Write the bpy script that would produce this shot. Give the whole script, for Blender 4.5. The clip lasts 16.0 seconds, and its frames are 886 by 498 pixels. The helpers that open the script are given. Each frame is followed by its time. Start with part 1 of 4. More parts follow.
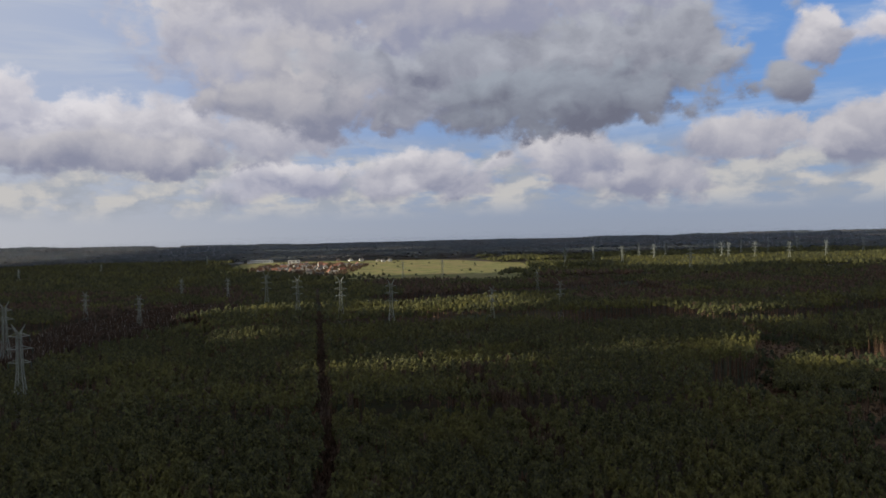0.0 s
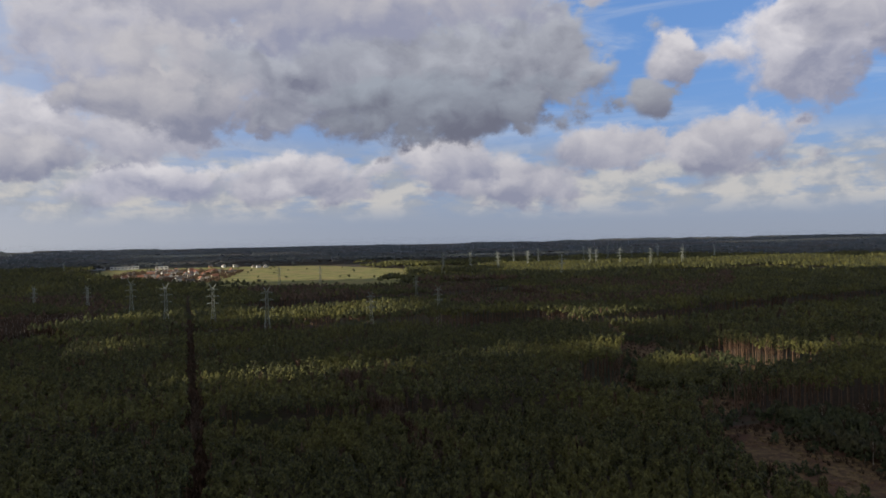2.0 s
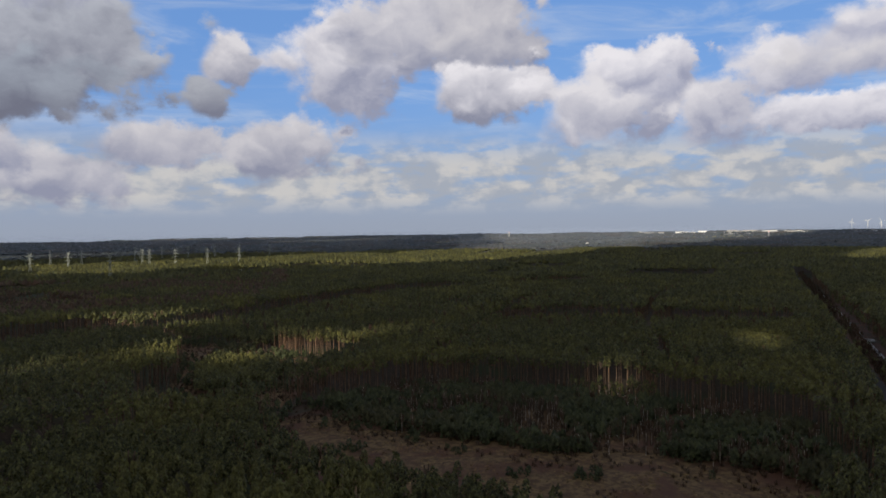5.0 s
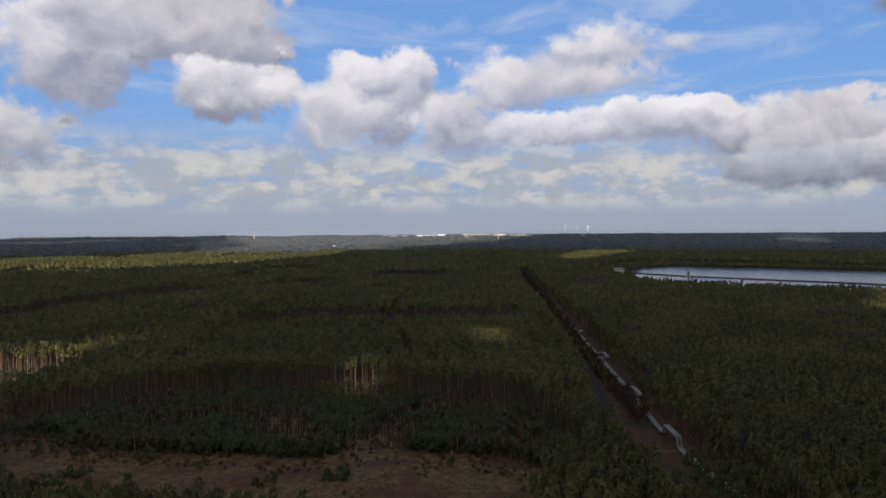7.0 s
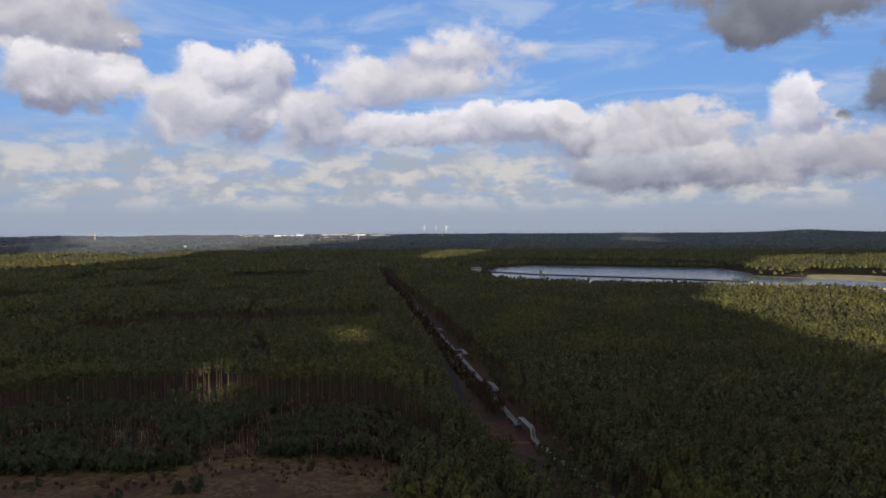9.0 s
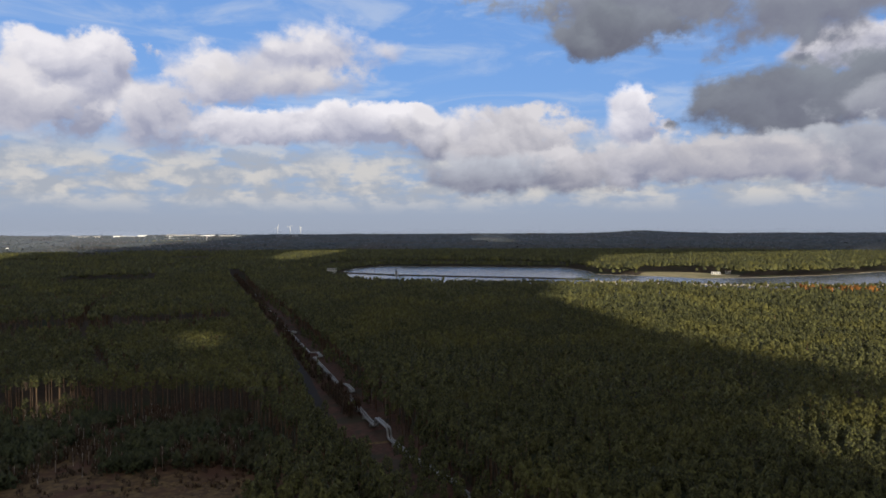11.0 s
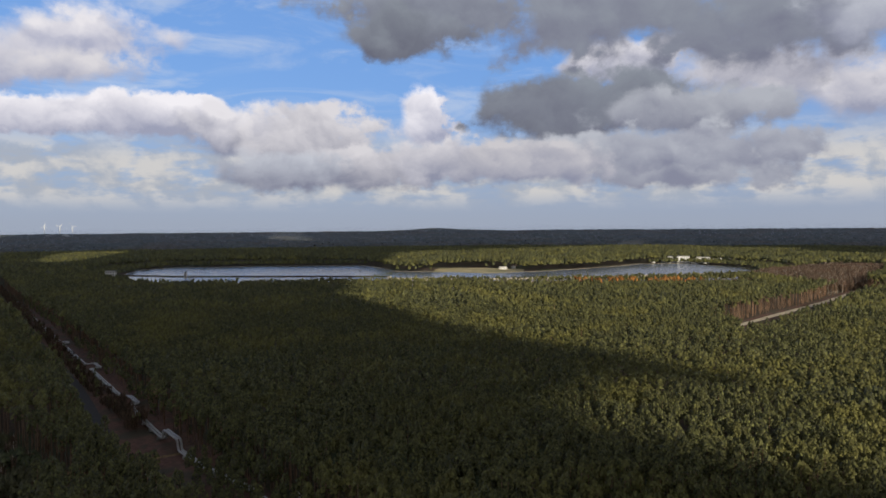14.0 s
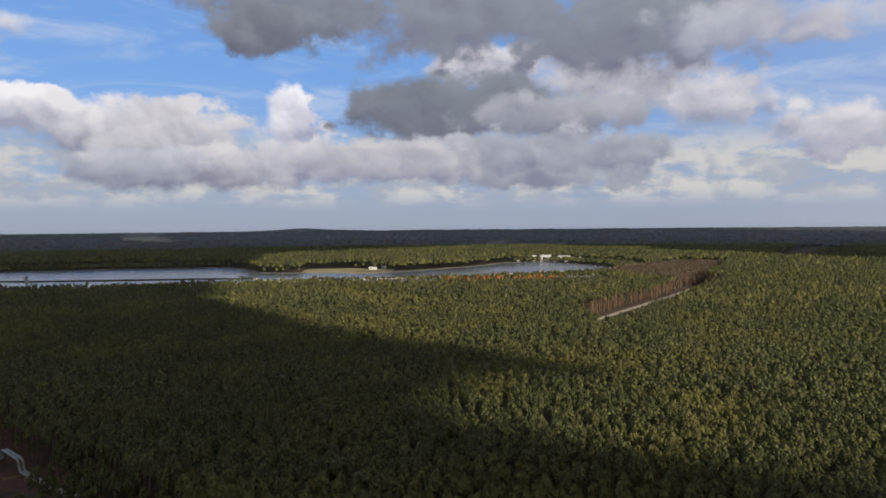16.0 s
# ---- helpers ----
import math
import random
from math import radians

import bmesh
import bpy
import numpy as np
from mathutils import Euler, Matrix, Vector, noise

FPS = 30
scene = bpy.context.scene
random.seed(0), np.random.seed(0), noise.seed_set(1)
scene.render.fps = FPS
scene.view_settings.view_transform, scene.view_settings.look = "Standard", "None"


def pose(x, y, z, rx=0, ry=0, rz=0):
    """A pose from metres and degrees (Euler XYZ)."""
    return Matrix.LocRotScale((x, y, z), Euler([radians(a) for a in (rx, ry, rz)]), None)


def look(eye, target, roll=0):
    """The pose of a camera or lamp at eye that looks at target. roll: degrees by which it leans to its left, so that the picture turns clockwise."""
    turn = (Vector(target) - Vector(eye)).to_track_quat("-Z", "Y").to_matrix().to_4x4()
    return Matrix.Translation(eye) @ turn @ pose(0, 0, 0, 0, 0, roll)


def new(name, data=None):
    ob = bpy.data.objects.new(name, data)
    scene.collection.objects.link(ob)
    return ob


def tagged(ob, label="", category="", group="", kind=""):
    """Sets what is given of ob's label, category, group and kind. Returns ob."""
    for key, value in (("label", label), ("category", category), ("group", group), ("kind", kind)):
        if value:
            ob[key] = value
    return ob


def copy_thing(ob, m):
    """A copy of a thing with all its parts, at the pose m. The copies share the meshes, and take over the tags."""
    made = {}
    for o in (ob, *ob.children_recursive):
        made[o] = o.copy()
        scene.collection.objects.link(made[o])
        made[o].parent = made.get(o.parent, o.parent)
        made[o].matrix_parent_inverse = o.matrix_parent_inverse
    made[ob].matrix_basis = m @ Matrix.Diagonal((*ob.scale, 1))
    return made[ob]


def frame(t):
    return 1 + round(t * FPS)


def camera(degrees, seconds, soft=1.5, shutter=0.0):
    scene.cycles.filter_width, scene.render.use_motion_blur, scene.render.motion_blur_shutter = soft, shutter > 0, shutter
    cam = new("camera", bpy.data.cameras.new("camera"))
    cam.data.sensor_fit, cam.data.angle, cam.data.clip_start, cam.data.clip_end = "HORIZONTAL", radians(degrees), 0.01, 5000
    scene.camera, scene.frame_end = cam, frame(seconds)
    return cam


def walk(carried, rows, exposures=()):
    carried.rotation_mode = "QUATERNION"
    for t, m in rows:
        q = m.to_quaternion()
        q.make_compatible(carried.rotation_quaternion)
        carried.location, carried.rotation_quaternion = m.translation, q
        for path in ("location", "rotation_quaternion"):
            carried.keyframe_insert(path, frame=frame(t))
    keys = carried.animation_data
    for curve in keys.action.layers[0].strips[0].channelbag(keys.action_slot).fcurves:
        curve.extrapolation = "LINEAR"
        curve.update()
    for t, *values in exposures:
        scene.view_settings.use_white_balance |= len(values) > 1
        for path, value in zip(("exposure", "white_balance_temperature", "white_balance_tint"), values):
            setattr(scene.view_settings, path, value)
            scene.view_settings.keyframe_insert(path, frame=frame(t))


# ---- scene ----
# The viewpoint hovers 80 m over the woods and turns where it is.
EYE = 80.0
cam = camera(63.6, 16.0, soft=1.65)
TURN = [
    (0.0, 0.00, -1.19, 1.39),
    (0.5, -1.90, -1.02, 1.25),
    (1.0, -3.83, -0.91, 1.12),
    (1.5, -6.24, -0.90, 1.07),
    (2.0, -9.68, -0.93, 1.13),
    (2.5, -14.36, -1.04, 1.21),
    (3.0, -20.04, -1.18, 1.22),
    (3.5, -25.77, -1.31, 1.17),
    (4.0, -31.78, -1.42, 1.07),
    (4.5, -38.07, -1.50, 0.97),
    (5.0, -44.13, -1.51, 0.82),
    (7.5, -67.50, -1.53, 0.30),
    (8.0, -70.05, -1.57, 0.24),
    (8.5, -72.67, -1.60, 0.25),
    (9.0, -75.39, -1.56, 0.31),
    (11.5, -89.62, -1.59, 0.20),
    (12.0, -92.22, -1.62, 0.22),
    (12.5, -94.99, -1.66, 0.26),
    (13.0, -97.47, -1.72, 0.30),
    (13.5, -100.11, -1.76, 0.36),
    (14.0, -103.05, -1.80, 0.44),
    (14.5, -105.93, -1.85, 0.54),
    (15.0, -108.54, -1.88, 0.62),
    (15.5, -111.16, -1.89, 0.62),
    (16.0, -113.48, -1.87, 0.51),
]
walk(cam, [(t, pose(0, 0, EYE, 90 + pitch, roll, yaw)) for t, yaw, pitch, roll in TURN], [(0.0, -0.12), (4.0, -0.05), (8.0, 0.05), (16.0, 0.08)])

# ---- light ----
SUN_AZ, SUN_EL = radians(110), radians(19)
TO_SUN = Vector((-math.sin(SUN_AZ) * math.cos(SUN_EL), math.cos(SUN_AZ) * math.cos(SUN_EL), math.sin(SUN_EL)))
sun = new("sun", bpy.data.lights.new("sun", "SUN"))
sun.data.energy, sun.data.angle, sun.data.color = 5.0, radians(0.22), (1.0, 0.9, 0.74)
sun.matrix_world = look(TO_SUN * 3000, (0, 0, 0))


class Nodes:
    """Short forms to write a node tree."""

    def __init__(self, tree):
        self.tree = tree
        tree.nodes.clear()

    def add(self, kind):
        return self.tree.nodes.new(kind)

    def plug(self, socket, value):
        if isinstance(value, bpy.types.NodeSocket):
            self.tree.links.new(value, socket)
        elif value is not None:
            socket.default_value = value

    def math(self, op, a, b=None, c=None):
        node = self.add("ShaderNodeMath")
        node.operation = op
        for socket, value in zip(node.inputs, (a, b, c)):
            self.plug(socket, value)
        return node.outputs[0]

    def vec(self, op, a, b=None, scale=None):
        node = self.add("ShaderNodeVectorMath")
        node.operation = op
        self.plug(node.inputs[0], a)
        self.plug(node.inputs[1], b)
        if scale is not None:
            self.plug(node.inputs[3], scale)
        return node.outputs[0]

    def ease(self, value, low, high, a=0.0, b=1.0):
        node = self.add("ShaderNodeMapRange")
        node.interpolation_type = "SMOOTHSTEP"
        for socket, v in zip(node.inputs, (value, low, high, a, b)):
            self.plug(socket, v)
        return node.outputs[0]

    def noise(self, vector, scale, detail=4.0, rough=0.55, warp=0.0):
        node = self.add("ShaderNodeTexNoise")
        self.plug(node.inputs["Vector"], vector)
        for key, v in (("Scale", scale), ("Detail", detail), ("Roughness", rough), ("Distortion", warp)):
            node.inputs[key].default_value = v
        return node

    def mix(self, factor, a, b):
        node = self.add("ShaderNodeMix")
        node.data_type = "RGBA"
        self.plug(node.inputs[0], factor)
        self.plug(node.inputs[6], a)
        self.plug(node.inputs[7], b)
        return node.outputs[2]


def rgb(r, g, b):
    return (r, g, b, 1.0)


world = bpy.data.worlds.new("sky")
scene.world = world
world.use_nodes = True
W = Nodes(world.node_tree)
way = W.vec("NORMALIZE", W.add("ShaderNodeTexCoord").outputs["Generated"])
part3 = W.add("ShaderNodeSeparateXYZ")
W.plug(part3.inputs[0], way)
azimuth = W.math("MULTIPLY", W.math("ARCTAN2", W.math("MULTIPLY", part3.outputs[0], -1.0), part3.outputs[1]), 57.296)
height = W.math("MULTIPLY", W.math("ARCSINE", part3.outputs[2]), 57.296)
puffs = W.vec("MULTIPLY", way, (1.0, 1.0, 1.3))
big = W.noise(puffs, 6.0, 2.0, 0.5)
fine = W.noise(puffs, 16.0, 8.0, 0.6)


def billow(at, scale, detail):
    """Rounded heaps, 1 on their tops and 0 in the creases between them."""
    node = W.add("ShaderNodeTexVoronoi")
    W.plug(node.inputs["Vector"], at)
    node.inputs["Scale"].default_value, node.inputs["Detail"].default_value, node.inputs["Roughness"].default_value = scale, detail, 0.5
    return W.ease(node.outputs["Distance"], 0.0, 0.95, 1.0, 0.0)


bent = W.vec("ADD", puffs, W.vec("ADD", W.vec("SCALE", W.vec("SUBTRACT", big.outputs[1], (0.5, 0.5, 0.5)), scale=0.10), W.vec("SCALE", W.vec("SUBTRACT", fine.outputs[1], (0.5, 0.5, 0.5)), scale=0.06)))
heaps = billow(bent, 15.0, 1.2)
heaps_sunward = billow(W.vec("ADD", bent, (-0.016, -0.008, 0.026)), 15.0, 1.2)
soft_even = W.noise(bent, 11.0, 5.0, 0.55)
soft_sunward = W.noise(W.vec("ADD", bent, (-0.014, -0.007, 0.024)), 11.0, 5.0, 0.55)
relief = W.math("ADD", W.math("MULTIPLY", W.math("SUBTRACT", heaps, heaps_sunward), 0.42), W.math("MULTIPLY", W.math("SUBTRACT", soft_even.outputs[0], soft_sunward.outputs[0]), 1.25))
shift = W.add("ShaderNodeSeparateXYZ")
W.plug(shift.inputs[0], W.vec("ADD", W.vec("SCALE", W.vec("SUBTRACT", big.outputs[1], (0.5, 0.5, 0.5)), scale=3.5), W.vec("SCALE", W.vec("SUBTRACT", fine.outputs[1], (0.5, 0.5, 0.5)), scale=3.0)))
az_w = W.math("ADD", azimuth, shift.outputs[0])
el_w = W.math("ADD", height, W.math("MULTIPLY", shift.outputs[1], 0.6))

sky = W.add("ShaderNodeTexSky")
sky.sky_type, sky.sun_disc, sky.sun_elevation, sky.sun_rotation = "NISHITA", False, SUN_EL, -SUN_AZ
sky.air_density, sky.dust_density, sky.ozone_density = 1.0, 0.6, 2.0
air = W.mix(W.ease(height, -2.0, 11.0, 0.95, 0.0), W.mix(0.7, sky.outputs[0], rgb(1.45, 3.3, 7.7)), rgb(3.3, 3.65, 4.35))
# thin veils of ice cloud
veil = W.noise(W.vec("MULTIPLY", way, (2.0, 3.2, 14.0)), 1.6, 6.0, 0.6, 0.8)
air = W.mix(W.math("MULTIPLY", W.ease(veil.outputs[0], 0.45, 0.72, 0.0, 0.42), W.ease(height, 4.0, 9.0)), air, rgb(6.4, 6.8, 7.4))
# whiter air towards the sun
sunward = W.add("ShaderNodeVectorMath")
sunward.operation = "DOT_PRODUCT"
W.plug(sunward.inputs[0], way)
sunward.inputs[1].default_value = TO_SUN
air = W.mix(W.ease(sunward.outputs["Value"], -0.55, 0.6, 0.0, 0.75), air, rgb(6.6, 6.5, 6.6))
heaven = W.mix(0.102, rgb(0, 0, 0), air)
# thin far banks low over the horizon
flat = W.noise(W.vec("MULTIPLY", way, (1.0, 1.0, 3.2)), 15.0, 6.0, 0.55)
low_band = W.math("MULTIPLY", W.ease(height, 1.0, 3.0), W.ease(height, 4.8, 8.6, 1.0, 0.0))
low_tone = W.mix(W.ease(W.math("ADD", flat.outputs[0], W.math("MULTIPLY", relief, 1.1)), 0.30, 0.72), rgb(0.39, 0.42, 0.48), rgb(0.62, 0.60, 0.58))
heaven = W.mix(W.math("MULTIPLY", W.ease(flat.outputs[0], 0.32, 0.53, 0.0, 0.92), low_band), heaven, low_tone)


ragged = W.math("ADD", W.math("MULTIPLY_ADD", fine.outputs[0], 1.3, 0.35), W.math("MULTIPLY_ADD", heaps, 0.38, -0.209))
spot_node = W.add("ShaderNodeCombineXYZ")
W.plug(spot_node.inputs[0], az_w)
W.plug(spot_node.inputs[1], el_w)
spot = spot_node.outputs[0]
shade = W.math("ADD", relief, 0.5)


CLOUDS = []


def cloud(az, el, wide, tall, bright=0.66, dark=0.24, lean=0.0, soft=0.30):
    """One cumulus of the far sky, round a bearing and a height in degrees: pale on top, grey beneath."""
    if el > 6 and bright < 0.4:
        wide, tall, bright = wide * 1.25, tall * 1.35, bright * 0.86
    CLOUDS.append((az, el, wide * 1.36, tall * 1.42, bright, dark * 0.82, lean, soft * 1.1))


def lay(az, el, wide, tall, bright, dark, lean, soft):
    """The nodes that lay one cloud over the sky behind it: gives the socket for that sky, and the sky with the cloud."""
    over, paint, cut, gap, sum_up = W.add("ShaderNodeMix"), W.add("ShaderNodeMix"), W.add("ShaderNodeMapRange"), W.add("ShaderNodeMath"), W.add("ShaderNodeMath")
    slope, away, near = W.add("ShaderNodeVectorMath"), W.add("ShaderNodeVectorMath"), W.add("ShaderNodeVectorMath")
    over.data_type = paint.data_type = "RGBA"
    near.operation, away.operation, slope.operation, gap.operation, cut.interpolation_type = "MULTIPLY_ADD", "LENGTH", "DOT_PRODUCT", "SUBTRACT", "SMOOTHSTEP"
    W.plug(near.inputs[0], spot)
    near.inputs[1].default_value, near.inputs[2].default_value = (1 / wide, 1 / tall, 0), (-az / wide, -el / tall, 0)
    W.plug(away.inputs[0], near.outputs[0])
    W.plug(slope.inputs[0], near.outputs[0])
    slope.inputs[1].default_value = (lean, 0.72, 0)
    W.plug(gap.inputs[0], ragged)
    W.plug(gap.inputs[1], away.outputs["Value"])
    W.plug(cut.inputs[0], gap.outputs[0])
    cut.inputs[1].default_value, cut.inputs[2].default_value = -0.02, soft
    W.plug(sum_up.inputs[0], slope.outputs["Value"])
    W.plug(sum_up.inputs[1], shade)
    warm = 1.03 if bright > 0.55 else 0.96 if bright > 0.4 else 0.91
    W.plug(paint.inputs[0], sum_up.outputs[0])
    paint.inputs[6].default_value, paint.inputs[7].default_value = rgb(dark * 0.94, dark * 0.99, dark * 1.32), rgb(bright * warm, bright, bright * (2.08 - warm))
    W.plug(over.inputs[0], cut.outputs[0])
    W.plug(over.inputs[7], paint.outputs[2])
    return over.inputs[6], over.outputs[2]


# the same broken cloud goes on overhead and all round
over = W.noise(W.vec("MULTIPLY", way, (1.0, 1.0, 1.3)), 4.0, 6.0, 0.55)
up = W.ease(height, 19.0, 30.0)
heaven = W.mix(W.math("MULTIPLY", W.ease(over.outputs[0], 0.40, 0.52), up), heaven, W.mix(W.ease(relief, -0.3, 0.4), rgb(0.17, 0.18, 0.215), rgb(0.38, 0.38, 0.385)))
cloud(12.5, 4.3, 5.4, 1.8, 0.72, 0.42, 0.1, 0.30)
cloud(1.4, 4.8, 5.9, 2.2, 0.70, 0.38, 0.1, 0.30)
cloud(-15.4, 4.2, 5.0, 1.9, 0.64, 0.38, 0.1, 0.30)
cloud(-10.1, 5.8, 3.9, 2.1, 0.66, 0.40, 0.1, 0.30)
cloud(-22.7, 6.5, 4.3, 1.9, 0.64, 0.38, 0.1, 0.30)
cloud(-32.0, 6.7, 4.3, 2.7, 0.64, 0.36, 0.1, 0.30)
cloud(27.5, 7.8, 7.5, 2.9, 0.78, 0.40, 0.1, 0.30)
cloud(20.7, 8.0, 5.9, 2.5, 0.74, 0.36, 0.1, 0.30)
cloud(30.5, 9.4, 3.3, 2.3, 0.76, 0.46, 0.1, 0.30)
cloud(13.7, 7.9, 5.5, 2.2, 0.70, 0.38, 0.1, 0.30)
cloud(24.6, 6.5, 9.3, 1.6, 0.60, 0.36, 0.1, 0.30)
cloud(13.5, 15.5, 10.1, 6.1, 0.66, 0.44, 0.1, 0.30)
cloud(5.7, 13.1, 11.5, 4.6, 0.58, 0.36, 0.1, 0.30)
cloud(9.8, 10.6, 8.7, 2.6, 0.56, 0.34, 0.1, 0.30)
cloud(-4.6, 13.3, 14.0, 5.1, 0.54, 0.28, 0.1, 0.30)
cloud(-13.9, 13.2, 9.3, 5.1, 0.52, 0.24, -0.1, 0.30)
cloud(-9.9, 10.5, 10.0, 2.5, 0.40, 0.22, 0.1, 0.30)
cloud(0.6, 18.1, 18.2, 2.8, 0.56, 0.42, 0.1, 0.30)
cloud(-37.0, 13.2, 5.7, 4.0, 0.76, 0.40, 0.3, 0.25)
cloud(-43.3, 15.7, 7.6, 3.3, 0.68, 0.38, 0.2, 0.25)
cloud(-47.8, 15.2, 4.9, 3.7, 0.62, 0.36, 0.1, 0.30)
cloud(-47.7, 10.7, 5.4, 2.4, 0.80, 0.34, 0.1, 0.25)
cloud(-59.5, 11.3, 4.2, 3.1, 0.80, 0.42, 0.2, 0.22)
cloud(-56.5, 8.9, 4.7, 2.8, 0.74, 0.40, 0.2, 0.30)
cloud(-60.3, 11.9, 3.1, 2.1, 0.82, 0.44, 0.1, 0.22)
cloud(-66.0, 8.7, 3.5, 2.5, 0.74, 0.42, 0.2, 0.30)
cloud(-70.1, 11.5, 4.7, 2.1, 0.76, 0.46, 0.2, 0.40)
cloud(-73.6, 13.0, 3.7, 2.0, 0.70, 0.48, 0.2, 0.60)
cloud(-77.5, 13.7, 5.4, 2.0, 0.76, 0.48, 0.1, 0.50)
cloud(-75.3, 11.6, 7.2, 1.3, 0.66, 0.44, 0.1, 0.50)
cloud(-71.6, 8.1, 3.8, 1.5, 0.84, 0.42, 0.1, 0.22)
cloud(-78.9, 8.5, 4.9, 1.6, 0.84, 0.42, 0.1, 0.22)
cloud(-83.3, 8.7, 3.5, 1.5, 0.84, 0.42, 0.1, 0.22)
cloud(-88.6, 7.4, 5.5, 2.2, 0.74, 0.34, 0.1, 0.30)
cloud(-92.8, 6.6, 5.7, 2.6, 0.66, 0.28, 0.1, 0.30)
cloud(-97.6, 4.7, 7.3, 1.9, 0.64, 0.28, 0.1, 0.30)
cloud(-90.7, 4.6, 5.0, 1.6, 0.54, 0.28, 0.1, 0.30)
cloud(-102.0, 8.7, 2.2, 2.2, 0.88, 0.44, 0.2, 0.20)
cloud(-103.2, 5.1, 4.3, 1.8, 0.66, 0.34, 0.1, 0.30)
cloud(-121.0, 4.4, 6.9, 1.8, 0.46, 0.30, -0.1, 0.30)
cloud(-126.7, 11.1, 10.1, 3.1, 0.66, 0.34, -0.1, 0.50)
cloud(-133.3, 9.1, 4.4, 2.4, 0.68, 0.40, -0.2, 0.50)
cloud(-117.9, 12.5, 5.8, 2.0, 0.78, 0.38, -0.1, 0.30)
cloud(-142.2, 6.6, 4.2, 1.8, 0.68, 0.40, 0.1, 0.30)
cloud(-113.4, 9.1, 5.8, 2.1, 0.30, 0.17, -0.1, 0.30)
cloud(-117.0, 9.3, 6.7, 2.0, 0.32, 0.19, -0.1, 0.30)
cloud(-122.3, 8.1, 7.4, 2.0, 0.44, 0.26, -0.1, 0.30)
cloud(-118.8, 5.8, 12.3, 1.5, 0.48, 0.30, 0.0, 0.30)
cloud(-109.7, 5.0, 6.7, 1.6, 0.56, 0.34, 0.1, 0.30)
cloud(-103.7, 17.0, 8.6, 1.4, 0.36, 0.22, 0.1, 0.30)
cloud(-116.6, 16.1, 9.7, 2.5, 0.36, 0.24, -0.1, 0.40)
cloud(-128.4, 14.7, 9.6, 2.8, 0.34, 0.24, -0.1, 0.40)
cloud(-136.8, 14.3, 6.8, 2.4, 0.52, 0.34, -0.2, 0.50)
cloud(-142.2, 14.4, 4.8, 1.7, 0.62, 0.44, -0.2, 0.60)
cloud(-100.9, 15.2, 5.1, 1.4, 0.34, 0.18, 0.1, 0.30)
cloud(-26.4, 10.3, 2.0, 1.6, 0.44, 0.26, 0.1, 0.30)
cloud(-27.8, 12.8, 1.9, 1.7, 0.70, 0.34, 0.1, 0.30)
cloud(-99.8, 15.4, 2.7, 1.7, 0.30, 0.17, 0.0, 0.40)
world.cycles.sampling_method, world.cycles.sample_map_resolution = "MANUAL", 256
glow = W.add("ShaderNodeBackground")
front = glow.inputs[0]
for one in reversed(CLOUDS):
    behind, result = lay(*one)
    W.plug(front, result)
    front = behind
W.plug(front, heaven)
glow.inputs[1].default_value = 0.98
W.plug(W.add("ShaderNodeOutputWorld").inputs[0], glow.outputs[0])

# ---- materials ----
def material(name, dark, pale, scale=1.0, rough=0.85, bump=0.0, metal=0.0, big_scale=0.0, big=None, islands=0.0, gloss=0.3, contrast=(0.35, 0.65)):
    """A surface of two shades, mottled at a fine scale (per metre) and, if asked, patched with a third shade at a coarse one."""
    m = bpy.data.materials.new(name)
    m.use_nodes = True
    n = Nodes(m.node_tree)
    at = n.add("ShaderNodeNewGeometry")
    place = at.outputs["Position"]
    grain = n.noise(place, scale, 4.0, 0.6)
    colour = n.mix(n.ease(grain.outputs[0], *contrast), rgb(*dark), rgb(*pale))
    if big:
        coarse = n.noise(place, big_scale, 3.0, 0.6, 0.4)
        colour = n.mix(n.ease(coarse.outputs[0], 0.46, 0.64), colour, rgb(*big))
    if islands:
        hue = n.add("ShaderNodeHueSaturation")
        hue.inputs["Value"].default_value = 1.0
        n.plug(hue.inputs["Value"], n.ease(at.outputs["Random Per Island"], 0.0, 1.0, 1.0 - islands, 1.0 + islands))
        n.plug(hue.inputs["Color"], colour)
        colour = hue.outputs[0]
    skin = n.add("ShaderNodeBsdfPrincipled")
    n.plug(skin.inputs["Base Color"], colour)
    skin.inputs["Roughness"].default_value, skin.inputs["Metallic"].default_value = rough, metal
    skin.inputs["Specular IOR Level"].default_value = gloss
    if bump:
        b = n.add("ShaderNodeBump")
        b.inputs["Strength"].default_value, b.inputs["Distance"].default_value = 0.6, bump
        n.plug(b.inputs["Height"], grain.outputs[0])
        n.plug(skin.inputs["Normal"], b.outputs[0])
    n.plug(n.add("ShaderNodeOutputMaterial").inputs[0], skin.outputs[0])
    return m


M_GROUND = material("forest_floor", (0.035, 0.024, 0.014), (0.075, 0.05, 0.03), 0.5, 0.95, 0.05, 0, 0.012, (0.04, 0.05, 0.02))
M_HEATH = material("dry_heath", (0.085, 0.050, 0.026), (0.19, 0.125, 0.055), 0.35, 0.95, 0.08, 0, 0.05, (0.10, 0.048, 0.029))
M_TUSSOCK = material("dry_grass", (0.10, 0.07, 0.032), (0.22, 0.155, 0.07), 0.4, 0.95, 0, 0, 0.05, (0.13, 0.075, 0.04), 0.35, 0.1)
M_VERGE = material("brown_verge", (0.076, 0.036, 0.025), (0.125, 0.064, 0.042), 0.4, 0.95, 0.05, 0, 0.06, (0.055, 0.045, 0.028))
